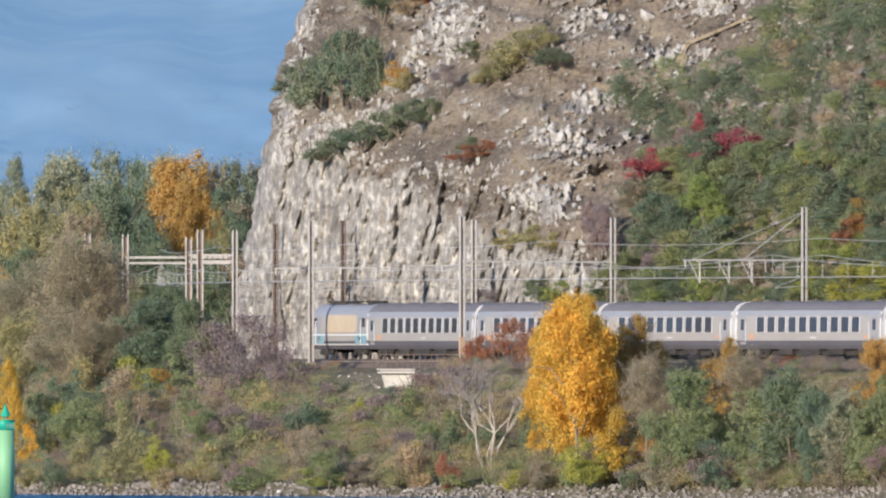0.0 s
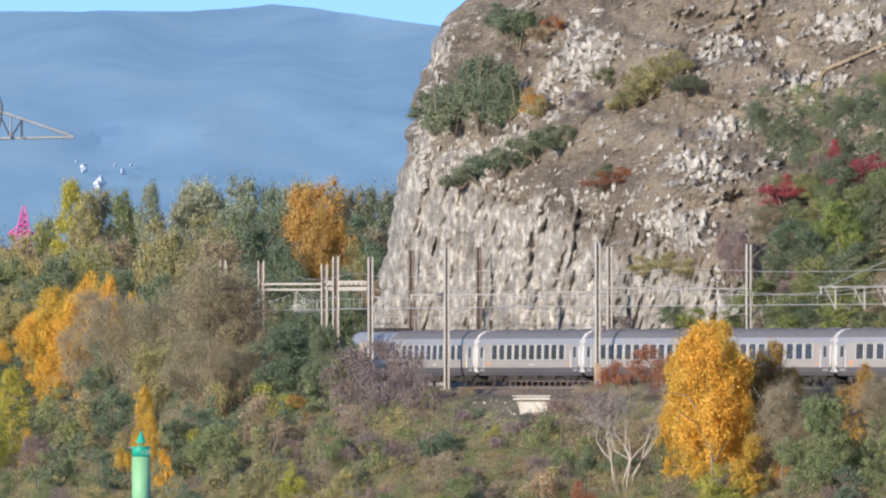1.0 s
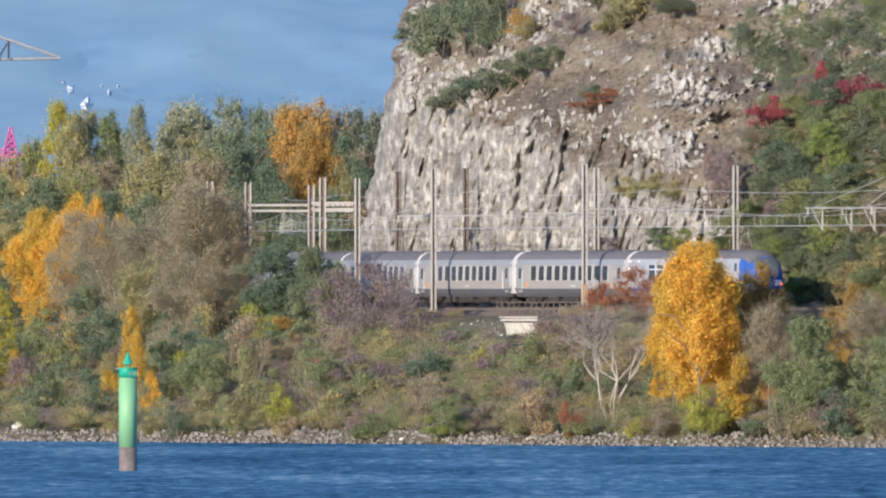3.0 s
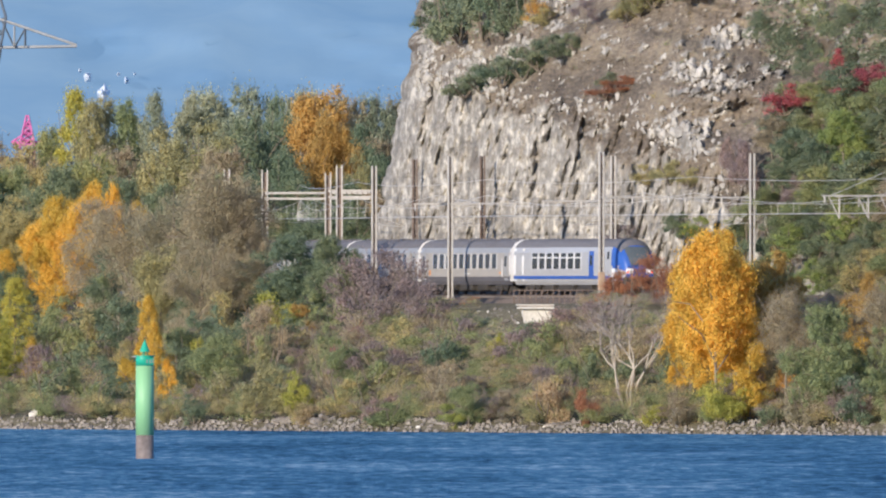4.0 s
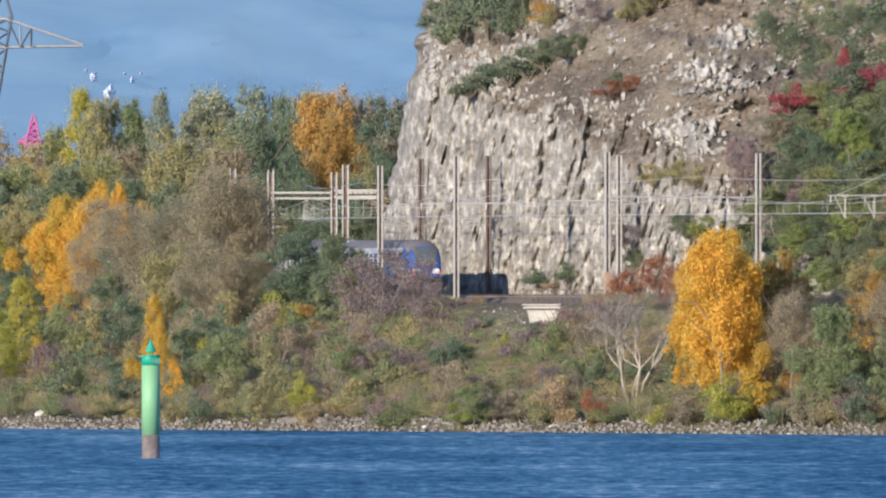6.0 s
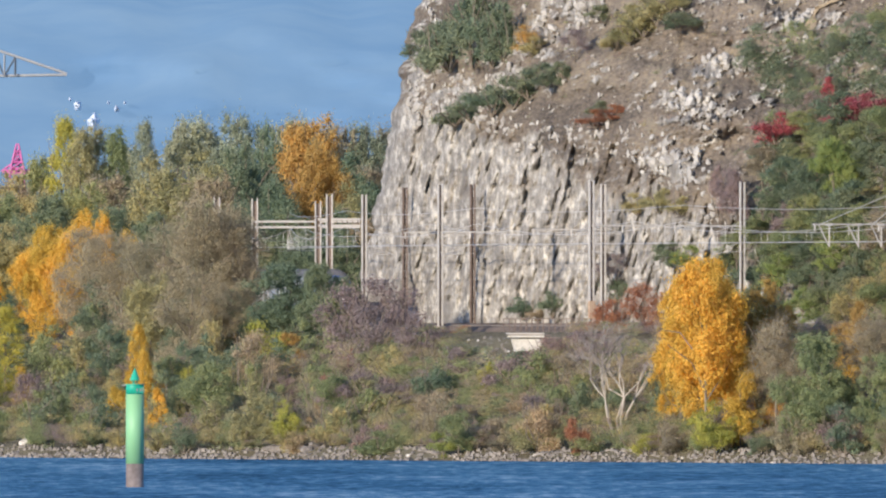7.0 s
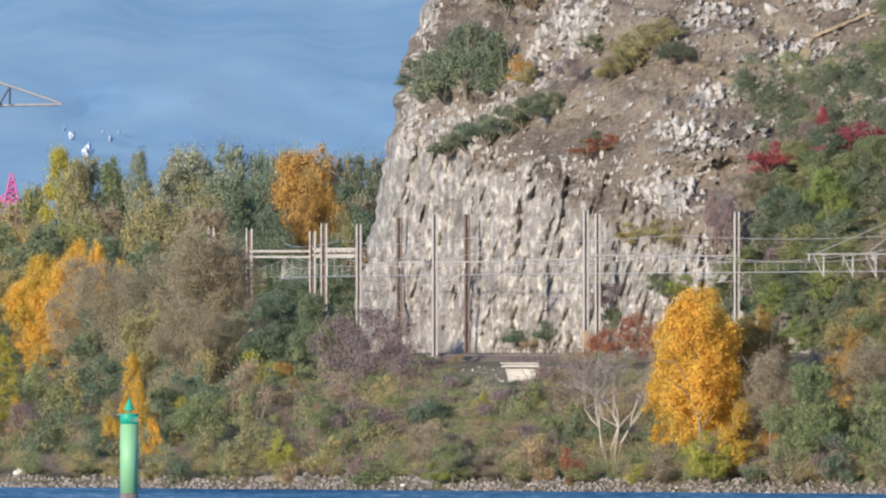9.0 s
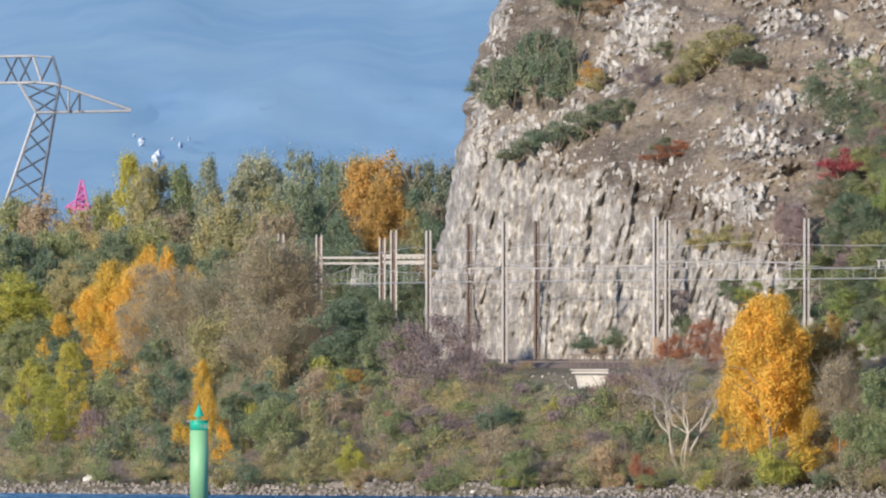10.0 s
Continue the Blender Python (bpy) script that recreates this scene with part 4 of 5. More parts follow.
def pink_tower():
    D = 2700.0
    x, z = -39.73, 24.82
    t = thing("lattice_tower", "pink-red painted steel lattice tower rising behind the trees", "tower", pose(x, D, z - 0.8))
    sh = Shape()
    for a in (-1, 1):
        for b in (-1, 1):
            sh.tube((a * 1.2, b * 1.2, -17), (a * 0.7, b * 0.7, 0.3), 0.12, n=5).tube((a * 0.7, b * 0.7, 0.3), (a * 0.08, b * 0.08, 3.0), 0.1, n=5)
    for z0 in (0.1, 0.6, 1.2, 1.9):
        r = 0.68 - z0 * 0.21
        for a, b in (((-r, -r), (r, -r)), ((r, -r), (r, r)), ((r, r), (-r, r)), ((-r, r), (-r, -r))):
            sh.tube((*a, z0), (*b, z0), 0.1, n=4).tube((*a, z0), (b[0] * 0.8, b[1] * 0.8, z0 + 0.6), 0.09, n=4)
    part("frame", sh, PINK_PAINT, t)
    part("jib", Shape().box(0.1, 0, 0.3, 3.0, 0.6, 0.4, 0.05).tube((-1.6, 0, 0.3), (0, 0, 1.4), 0.1), PINK_PAINT, t)


pink_tower()


def rock_scars():
    """Pale bare spots, small with distance, on the flank of the far range."""
    rng = np.random.default_rng(5)
    for u, x, z, w, h in ((0, -53.95, 41.67, 1.9, 2.7), (1, -56.80, 44.66, 1.2, 1.5), (2, -50.33, 44.10, 0.8, 1.0), (3, -49.02, 45.22, 0.45, 0.55), (4, -51.75, 45.22, 0.5, 0.55), (5, -58.09, 45.88, 0.5, 0.6)):
        bm = bmesh.new()
        bmesh.ops.create_icosphere(bm, subdivisions=4, radius=0.5)
        for v in bm.verts:
            d = v.co.normalized()
            v.co *= 1 + 0.4 * float(field(d.x * 2.6 + 5 * u, d.z * 2.6 + d.y, 2)) + 0.2 * float(field(d.x * 6 + 3 * u, d.z * 6, 4))
            v.co = (v.co.x * w, v.co.y * 7, v.co.z * h)
        me = bpy.data.meshes.new("rock_scar")
        bm.to_mesh(me)
        bm.free()
        me.materials.append(HAZED_ROCK)
        me.shade_smooth()
        ob = tagged(part("rock_scar", me, HAZED_ROCK), "hazy white bare rock spot on the far mountainside", "rock", "pale spots of the far range")
        crest = float(np.interp(x, [-73.20, -43.73], [72.38, 72.86]))
        ob.location = (x, 4300 + 400 * (z - 6) / (crest - 6), z)


rock_scars()


# ---- plants ----
RNG = np.random.default_rng(12)


def leaf_mesh(name, mat, centres, radii, per, leaf, rng):
    """Small leaf faces strewn round clump centres."""
    n = len(centres) * per
    c = np.repeat(centres, per, 0)
    spread = rng.normal(0, 1, (n, 3))
    spread /= np.maximum(1e-6, np.linalg.norm(spread, axis=1))[:, None]
    c = c + spread * (np.repeat(radii, per) * np.clip(np.abs(rng.normal(0, 0.62, n)), 0.05, 1.7))[:, None] * (1, 1, 0.8)
    nrm = spread * 0.8 + rng.normal(0, 0.6, (n, 3)) + (0, 0, 0.3)
    nrm /= np.linalg.norm(nrm, axis=1)[:, None]
    up = rng.normal(0, 1, (n, 3))
    t = np.cross(nrm, up)
    t /= np.maximum(1e-6, np.linalg.norm(t, axis=1))[:, None]
    b = np.cross(nrm, t)
    size = leaf * rng.uniform(0.55, 1.25, n)[:, None]
    quad = np.stack([c - t * size * 0.8, c - b * size * 0.45, c + t * size * 0.8, c + b * size * 0.45], 1).reshape(-1, 3)
    me = bpy.data.meshes.new(name)
    me.vertices.add(n * 4)
    me.vertices.foreach_set("co", quad.astype(np.float32).ravel())
    me.loops.add(n * 4)
    me.loops.foreach_set("vertex_index", np.arange(n * 4, dtype=np.int32))
    me.polygons.add(n)
    me.polygons.foreach_set("loop_start", np.arange(0, n * 4, 4, dtype=np.int32))
    me.update(calc_edges=True)
    me.materials.append(mat)
    return me


FORMS = {  # height, width, clumps, leaves a clump, leaf, clump radius, height of the crown's foot
    "tree": (11.0, 8.5, 290, 185, 0.115, 0.085, 0.05),
    "poplar": (15.0, 5.5, 230, 150, 0.12, 0.085, 0.06),
    "small_tree": (6.0, 5.0, 170, 110, 0.085, 0.105, 0.03),
    "twiggy": (11.0, 8.5, 300, 190, 0.07, 0.11, 0.04),
    "shrub": (2.8, 3.2, 84, 96, 0.07, 0.15, 0.0),
    "thin": (3.6, 3.4, 90, 60, 0.065, 0.18, 0.0),
    "cone": (5.0, 3.2, 120, 70, 0.10, 0.11, 0.02),
}
STORE = {}


def crown_shape(form, rng):
    h, w, n, per, leaf, rc, foot = FORMS[form]
    u = rng.uniform(0, 1, n)
    ang = rng.uniform(0, 6.2832, n)
    z = foot + (1 - foot) * u * (1 - rc * 0.6)
    if form == "poplar":
        prof = np.interp(u, [0, 0.15, 0.5, 0.8, 1.0], [0.55, 0.85, 1.0, 0.72, 0.2])
    elif form == "cone":
        prof = np.interp(u, [0, 0.1, 0.5, 1.0], [0.8, 1.0, 0.66, 0.08])
    elif form in ("shrub", "thin"):
        prof = np.interp(u, [0, 0.3, 0.6, 0.85, 1.0], [0.92, 1.0, 0.86, 0.56, 0.2])
    else:
        prof = np.interp(u, [0, 0.2, 0.5, 0.8, 1.0], [0.45, 0.88, 1.0, 0.78, 0.28])
    if form not in ("poplar", "cone"):
        # several rounded lobes of unequal size, with gaps between them
        m = 13 if form in ("tree", "twiggy") else 10 if form == "small_tree" else 7
        lu = np.concatenate([[0.8, 0.45], rng.uniform(0.12, 0.82, m - 2)])
        if form == "shrub":
            lu = np.concatenate([[0.66, 0.35], rng.uniform(0.02, 0.5, m - 2)])
        la = rng.uniform(0, 6.28) + np.arange(m) * 2.4
        lp = np.interp(lu, [0, 0.2, 0.5, 0.8, 1.0], [0.6, 0.9, 1.0, 0.7, 0.3])
        lr = rng.uniform(0.15, 0.27, m)
        lo = np.where(np.arange(m) < 2, 0.12, lp * (0.5 - lr) * rng.uniform(0.75, 1.15, m))
        pick = rng.choice(m, n, p=lr ** 2 / np.sum(lr ** 2))
        way = rng.normal(0, 1, (n, 3))
        way /= np.linalg.norm(way, axis=1)[:, None]
        far = (lr[pick] - rc * 0.4) * rng.uniform(0.2, 1.0, n) ** 0.4
        c = np.stack([(lo * np.cos(la))[pick] * w + way[:, 0] * far * w, (lo * np.sin(la))[pick] * w + way[:, 1] * far * w,
                      (foot + (0.97 - foot) * lu)[pick] * h + way[:, 2] * far * h * 0.72], 1)
        c[:, 2] = np.clip(c[:, 2], 0.03 * h, h * (1 - rc * 0.4))
        return c, rc * (w + h) / 2 * rng.uniform(0.55, 1.2, n)
    lobes = 1 + 0.24 * np.sin(ang * 3 + rng.uniform(0, 6)) * np.cos(u * 9 + rng.uniform(0, 6)) + 0.14 * np.sin(ang * 5 + u * 11)
    rad = (1 - rc) * prof * lobes * rng.uniform(0.25, 1.0, n) ** 0.45
    c = np.stack([rad * np.cos(ang) * w / 2, rad * np.sin(ang) * w / 2, z * h], 1)
    return c, rc * (w + h) / 2 * rng.uniform(0.6, 1.25, n)


def limb(sh, a, b, r0, r1, rng, bend=0.12):
    a, b = Vector(a), Vector(b)
    mid = a.lerp(b, 0.5) + Vector(rng.normal(0, 1, 3)) * (b - a).length * bend
    sh.tube(a, mid, r0, (r0 + r1) / 2, 5)
    sh.tube(mid, b, (r0 + r1) / 2, r1, 5)


def wood_mesh(form, mat, rng, thick=1.0):
    h, w = FORMS[form][:2]
    sh = Shape()
    if form in ("shrub", "thin"):
        for k in range(7):
            a = k * 0.9 + rng.uniform(0, 0.5)
            limb(sh, (0.06 * math.cos(a), 0.06 * math.sin(a), -0.3), (w * 0.36 * math.cos(a), w * 0.36 * math.sin(a), h * rng.uniform(0.6, 0.9)), 0.045 * thick, 0.012, rng)
        return sh.mesh("branchwork", mat)
    r = 0.013 * h * thick
    sh.tube((0, 0, -0.4), (0.05 * w * rng.uniform(-1, 1), 0, h * 0.45), r, r * 0.65, 8)
    sh.tube((0, 0, h * 0.42), (0, 0, h * 0.9), r * 0.66, r * 0.15, 6)
    for k in range(9):
        a, z0 = k * 2.4 + rng.uniform(0, 0.6), h * rng.uniform(0.18, 0.62)
        limb(sh, (0, 0, z0), (w * 0.40 * math.cos(a), w * 0.40 * math.sin(a), min(h * 0.93, z0 + h * rng.uniform(0.12, 0.3))), r * 0.42, r * 0.1, rng)
    return sh.mesh("trunk", mat)


def model(form, tint, pick):
    key = (form, tint, pick)
    if key not in STORE:
        rng = np.random.default_rng(sum(map(ord, form + tint)) * 7 + pick)
        c, r = crown_shape(form, rng)
        per, leaf = FORMS[form][3], FORMS[form][4]
        STORE[key] = (leaf_mesh("crown", LEAF[tint], c, r, per, leaf, rng),
                      wood_mesh(form, BARK, rng))
    return STORE[key]


WORDS = {"green": "dull green", "dark": "dark green", "pine": "dark evergreen", "bright": "fresh green", "silver": "silvery green", "olive": "olive and ochre",
         "lime": "yellow-green", "yellow": "golden yellow", "orange": "orange autumn", "brown": "brown half-bare", "tan": "tan half-bare", "mauve": "mauve-brown leafless", "rust": "rust-red", "red": "crimson", "straw": "straw-coloured"}


def plant(form, tint, x, y, z, h, w, where, group):
    """One tree or shrub: its wood and its crown."""
    h0, w0 = FORMS[form][:2]
    crown, wood = model(form, tint, int(RNG.integers(0, 2)))
    shrub = form in ("shrub", "thin")
    name = "shrub" if shrub else "tree"
    ob = thing(name, WORDS[tint] + (" bushy shrub " if shrub else " slender poplar " if form == "poplar" else " leafy tree ") + where, name, None, group)
    ob.matrix_basis = Matrix.LocRotScale((x, y, z), Euler((0, 0, RNG.uniform(0, 6.28))), (w / w0, w / w0, h / h0))
    part("branchwork" if shrub else "trunk", wood, None, ob)
    part("foliage" if shrub else "crown", crown, None, ob)
    return ob


def on_bank(form, tint, x, z, h, w):
    tint = "yellow" if tint == "orange" and x < -20 else tint
    form = "tree" if form == "small_tree" and h > 6.5 else form
    form = "twiggy" if form in ("tree", "small_tree") and tint in ("tan", "brown") else form
    if form == "twiggy":
        h, w = h * 1.13, w * 1.25
    plant(form, tint, x, bank_y(x, z), z - 0.1, h, w, "on the river bank", "plants of the river bank")


def on_hill(form, tint, x, z, h, w):
    if x < 20 and z > 24:
        tint = {"green": "pine", "lime": "olive"}.get(tint, tint)
    if x < 12 and tint in ("green", "dark", "pine"):
        h, w = h * 1.35, w * 1.15
    elif tint == "red":
        h, w = h * 1.2, w * 1.2
    proud = 3.2 if x > 23 and tint in ("red", "bright", "lime", "yellow", "rust", "orange") else 0.6
    plant(form, tint, x, float(hill_y(x, z)) - 0.25 * w - proud, z - 0.15, h, w, "on the hillside", "plants of the hillside")


def in_belt(form, tint, x, y, h, w):
    plant(form, tint, x, y, 8.7, h * 1.065, w * 1.12, "in the wood beyond the railway", "trees of the far wood")


def thicket(name, rows, label, category, place, keep=0.6):
    """Many small plants that nobody could count, joined. Rows: form, tint, x, z, height, width."""
    by_tint = {}
    for row in rows:
        by_tint.setdefault(row[1], []).append(row)
    for tint, group in by_tint.items():
        co = []
        for form, _, x, z, h, w in group:
            h0, w0 = FORMS[form][:2]
            me = model(form, tint, int(RNG.integers(0, 2)))[0]
            v = np.empty(len(me.vertices) * 3, np.float32)
            me.vertices.foreach_get("co", v)
            v = v.reshape(-1, 4, 3)
            v = v[RNG.random(len(v)) < keep].reshape(-1, 3)
            a = RNG.uniform(0, 6.28)
            turn = np.array([[math.cos(a), -math.sin(a), 0], [math.sin(a), math.cos(a), 0], [0, 0, 1]])
            co.append((v @ turn.T) * (w / w0, w / w0, h / h0) + (x, place(x, z) + 0.1 * w, z - 0.1))
        v = np.concatenate(co)
        n = len(v) // 4
        me = bpy.data.meshes.new(name)
        me.vertices.add(n * 4)
        me.vertices.foreach_set("co", v.astype(np.float32).ravel())
        me.loops.add(n * 4)
        me.loops.foreach_set("vertex_index", np.arange(n * 4, dtype=np.int32))
        me.polygons.add(n)
        me.polygons.foreach_set("loop_start", np.arange(0, n * 4, 4, dtype=np.int32))
        me.update(calc_edges=True)
        me.materials.append(LEAF[tint])
        tagged(new(name, me), WORDS[tint] + " " + label, category, kind="stuff")

# far wood beyond the railway: x, y, height, width
for v in ((-35.8, 2290, 14.9, 7.2), (-48.0, 2290, 14.9, 7.8), (-26.1, 2280, 13.9, 5.4), (-3.3, 2335, 15.1, 6.1), (-3.9, 2240, 10.2, 6.5), (-44.8, 2245, 11.6, 7.1),):
    in_belt("tree", "brown", *v)
for v in ((-33.1, 2280, 13.9, 6.6), (-43.8, 2290, 14.4, 7.8), (-22.6, 2275, 15.2, 7.8), (-19.3, 2270, 15.7, 8.3), (-6.7, 2270, 13.1, 4.2), (-32.9, 2215, 9.2, 6.4),):
    in_belt("tree", "olive", *v)
for v in ((-39.8, 2300, 14.9, 7.8), (-32.2, 2330, 15.6, 5.5), (-17.8, 2235, 10.6, 6.4), (-27.8, 2250, 12.3, 6.5), (-34.3, 2250, 11.9, 6.5), (-41.1, 2245, 11.6, 7.1), (-28.8, 2215, 8.5, 6.4), (-41.9, 2215, 8.5, 7.0), (-13.8, 2210, 7.8, 6.4),):
    in_belt("tree", "green", *v)
for v in ((-30.0, 2310, 17.4, 3.4),):
    in_belt("poplar", "lime", *v)
for v in ((-28.6, 2300, 16.6, 3.3), (-27.5, 2315, 17.0, 3.3),):
    in_belt("poplar", "olive", *v)
for v in ((-26.0, 2330, 17.0, 3.4),):
    in_belt("poplar", "green", *v)
for v in ((-23.6, 2340, 17.6, 2.9),):
    in_belt("poplar", "silver", *v)
for v in ((-25.1, 2345, 16.4, 4.3), (-21.2, 2380, 19.1, 6.9), (-18.5, 2385, 19.5, 6.9), (-16.0, 2375, 19.3, 6.9), (-12.5, 2400, 18.9, 6.3), (-9.6, 2410, 19.5, 6.3), (-4.9, 2405, 19.1, 6.0),):
    in_belt("tree", "silver", *v)
for v in ((-9.8, 2290, 17.9, 7.5), (-8.1, 2285, 15.8, 5.4), (-10.5, 2280, 14.1, 4.2),):
    in_belt("tree", "orange", *v)
for v in ((-13.8, 2370, 18.5, 5.6), (-15.0, 2330, 16.5, 7.3), (-5.7, 2330, 15.8, 6.7), (-4.4, 2275, 12.4, 5.4), (-12.7, 2265, 12.9, 6.5), (-15.1, 2240, 11.1, 6.5), (-11.0, 2240, 10.7, 5.9), (-7.3, 2240, 10.4, 6.5), (-21.2, 2230, 10.2, 6.4), (-24.4, 2235, 10.6, 6.4), (-31.0, 2245, 11.6, 6.5), (-37.4, 2245, 11.4, 6.5), (-17.4, 2210, 8.3, 6.4), (-9.7, 2210, 7.6, 6.4), (-6.1, 2210, 7.6, 6.4),):
    in_belt("tree", "dark", *v)
for v in ((-7.1, 2405, 19.1, 5.7), (-2.4, 2410, 18.9, 5.7),):
    in_belt("tree", "tan", *v)
for v in ((-37.8, 2215, 8.5, 7.0),):
    in_belt("tree", "lime", *v)

in_belt("tree", "brown", *(-16.9, 2265, 13.8, 5.3))

# river bank
for v in ((-13.6, 7.8, 5.6, 4.6), (-15.6, 7.9, 5.2, 4.6), (-23.0, 4.4, 5.8, 4.4), (-17.0, 3.6, 5.4, 3.9), (-15.2, 3.0, 5.0, 3.6)):
    on_bank("small_tree", "dark", *v)
for v in ((-20.5, 2.0, 7.9, 1.9), (-20.1, 1.8, 6.2, 1.5)):
    on_bank("poplar", "yellow", *v)
for v in ((-22.0, 1.4, 4.4, 1.9), (-18.9, 1.4, 4.3, 1.9)):
    on_bank("small_tree", "yellow", *v)
for v in ((-5.81, 2.49, 3.83, 4.44), (-18.55, 2.80, 4.90, 4.50), (-32.74, 7.62, 5.50, 5.08), (-34.92, 5.13, 7.96, 5.44), (-14.80, 2.43, 5.29, 4.47), (-15.73, 1.27, 5.26, 4.85), (27.53, 1.00, 8.97, 5.46), (25.60, 0.79, 6.24, 4.29), (41.01, 2.43, 6.96, 4.25), (2.42, 0.17, 3.57, 3.57),):
    on_bank("small_tree", "green", *v)
for v in ((-3.39, 2.90, 3.23, 4.44), (-12.60, 0.53, 4.82, 3.61), (-20.05, 5.60, 8.28, 5.38), (-10.59, 0.73, 4.41, 4.01), (-12.72, 2.06, 4.46, 3.65),):
    on_bank("small_tree", "olive", *v)
for v in ((-12.85, 4.43, 4.50, 4.09), (-11.53, 7.27, 4.55, 3.72), (-31.43, 7.63, 4.65, 4.65), (-24.32, 5.99, 5.00, 4.58), (-17.54, 6.02, 4.55, 4.55), (-24.30, 7.64, 6.30, 3.78), (-18.48, 2.02, 4.88, 3.66), (29.01, 0.44, 4.28, 3.50),):
    on_bank("small_tree", "dark", *v)
for v in ((-28.01, 8.95, 8.86, 4.68), (-24.97, 8.95, 9.90, 3.82), (-27.35, 8.95, 7.16, 4.25), (-26.58, 8.47, 5.49, 3.80), (-22.16, 8.95, 8.40, 2.11), (-14.71, 7.67, 3.32, 3.74), (-9.19, 6.06, 3.28, 3.69), (-11.70, 6.45, 2.88, 4.12), (24.09, 4.64, 9.26, 4.73), (25.13, 2.32, 5.88, 3.53), (29.82, 4.67, 7.45, 3.33), (39.97, 4.73, 6.98, 3.88),):
    on_bank("small_tree", "orange", *v)
for v in ((-26.27, 8.95, 9.06, 3.82), (-29.55, 8.95, 7.17, 3.83), (-32.30, 7.62, 6.34, 3.38), (-25.83, 8.95, 8.63, 3.82), (-28.86, 8.88, 5.53, 3.19), (-28.07, 7.01, 3.99, 2.94), (-24.11, 8.95, 9.68, 2.54), (-29.01, 2.74, 4.53, 2.06), (-21.44, 6.00, 3.41, 2.49), (-21.73, 6.41, 3.25, 1.08), (-20.81, 6.50, 3.16, 1.08), (-21.35, 2.39, 4.50, 3.27), (-22.32, 1.52, 3.46, 1.83), (-19.27, 2.40, 4.08, 2.04), (19.11, 1.31, 13.37, 5.90), (20.17, 7.77, 7.18, 4.39), (17.64, 7.76, 4.80, 3.20), (18.00, 2.26, 7.50, 4.74), (20.81, 4.62, 7.91, 4.35), (18.90, 5.39, 7.55, 4.37), (21.26, 1.71, 7.86, 4.32), (21.97, 0.96, 6.27, 3.52), (29.62, 4.28, 5.88, 2.35), (40.23, 1.66, 5.02, 2.71),):
    on_bank("small_tree", "yellow", *v)
for v in ((-33.94, 4.32, 6.25, 3.75), (-9.58, 0.74, 4.01, 2.81), (20.19, 0.18, 4.70, 4.30), (4.46, 4.53, 2.82, 1.69),):
    on_bank("small_tree", "lime", *v)
for v in ((-25.07, 8.47, 8.02, 5.06), (-16.88, 5.62, 7.84, 5.37), (-14.63, 6.44, 6.20, 4.55),):
    on_bank("small_tree", "tan", *v)
for v in ((-22.33, 7.23, 9.41, 6.27), (-19.13, 7.24, 10.21, 7.08), (-16.19, 7.66, 11.6, 7.2),):
    on_bank("tree", "tan", *v)
for v in ((-13.90, 8.20, 9.9, 5.40),):
    on_bank("tree", "brown", *v)
for v in ((-12.91, 8.91, 5.43, 3.76), (24.51, 1.55, 9.01, 4.31), (30.67, 2.36, 7.80, 4.29),):
    on_bank("small_tree", "brown", *v)
for v in ((-9.66, 7.48, 7.22, 7.02), (-7.17, 7.69, 7.00, 4.94), (34.18, 1.04, 9.12, 5.82), (36.24, 0.87, 7.36, 4.26),):
    on_bank("tree", "dark", *v)
for v in ((-30.56, 3.13, 8.06, 3.10), (-32.13, 2.32, 6.60, 3.30),):
    on_bank("poplar", "lime", *v)
for v in ((19.66, 0.94, 14.05, 7.46),):
    on_bank("tree", "yellow", *v)
for v in ((32.10, 1.03, 7.38, 5.05), (39.64, 1.08, 6.95, 4.64),):
    on_bank("tree", "green", *v)
for v in ((37.39, 1.06, 7.35, 4.26),):
    on_bank("tree", "silver", *v)
for v in ((1.43, 0.05, 2.38, 2.78),):
    on_bank("small_tree", "bright", *v)
for v in ((-3.44, 7.70, 4.92, 5.33), (-5.91, 7.08, 4.92, 4.51), (-1.60, 7.91, 3.89, 4.09), (-4.25, 6.48, 4.08, 4.49), (-0.57, 6.90, 3.26, 4.07), (9.07, 5.35, 4.01, 4.81), (11.87, 6.15, 3.61, 4.81),):
    on_bank("thin", "mauve", v[0], v[1], v[2] * (1.28 if v[0] < 1 else 1.0), v[3])
for v in ((-3.31, 6.97, 1.96, 1.23), (-5.28, 6.48, 2.04, 2.25), (-6.69, 5.06, 1.63, 1.83),):
    on_bank("shrub", "red", *v)
for v in ((10.69, 0.61, 3.35, 2.17), (13.57, 8.95, 3.43, 3.23),):
    on_bank("shrub", "rust", *v)
for v in ((15.35, 8.95, 3.95, 3.63), (16.50, 8.55, 3.61, 2.81),):
    on_bank("thin", "rust", *v)
for v in ((-0.16, 7.71, 2.45, 5.31), (-1.78, 4.49, 2.83, 5.67), (14.42, 0.90, 2.36, 3.15), (-3.35, 0.40, 2.39, 4.78),):
    on_bank("shrub", "green", *v)
for v in ((-3.38, 2.12, 3.22, 6.03), (7.75, 0.67, 2.37, 4.35),):
    on_bank("shrub", "olive", *v)
for v in ((7.49, 6.13, 2.21, 4.03),):
    on_bank("shrub", "dark", *v)
for v in ((1.86, 5.31, 3.64, 3.64), (6.26, 4.54, 3.61, 4.42),):
    on_bank("shrub", "mauve", *v)
for v in ((11.02, 4.17, 3.99, 5.19),):
    on_bank("thin", "brown", *v)
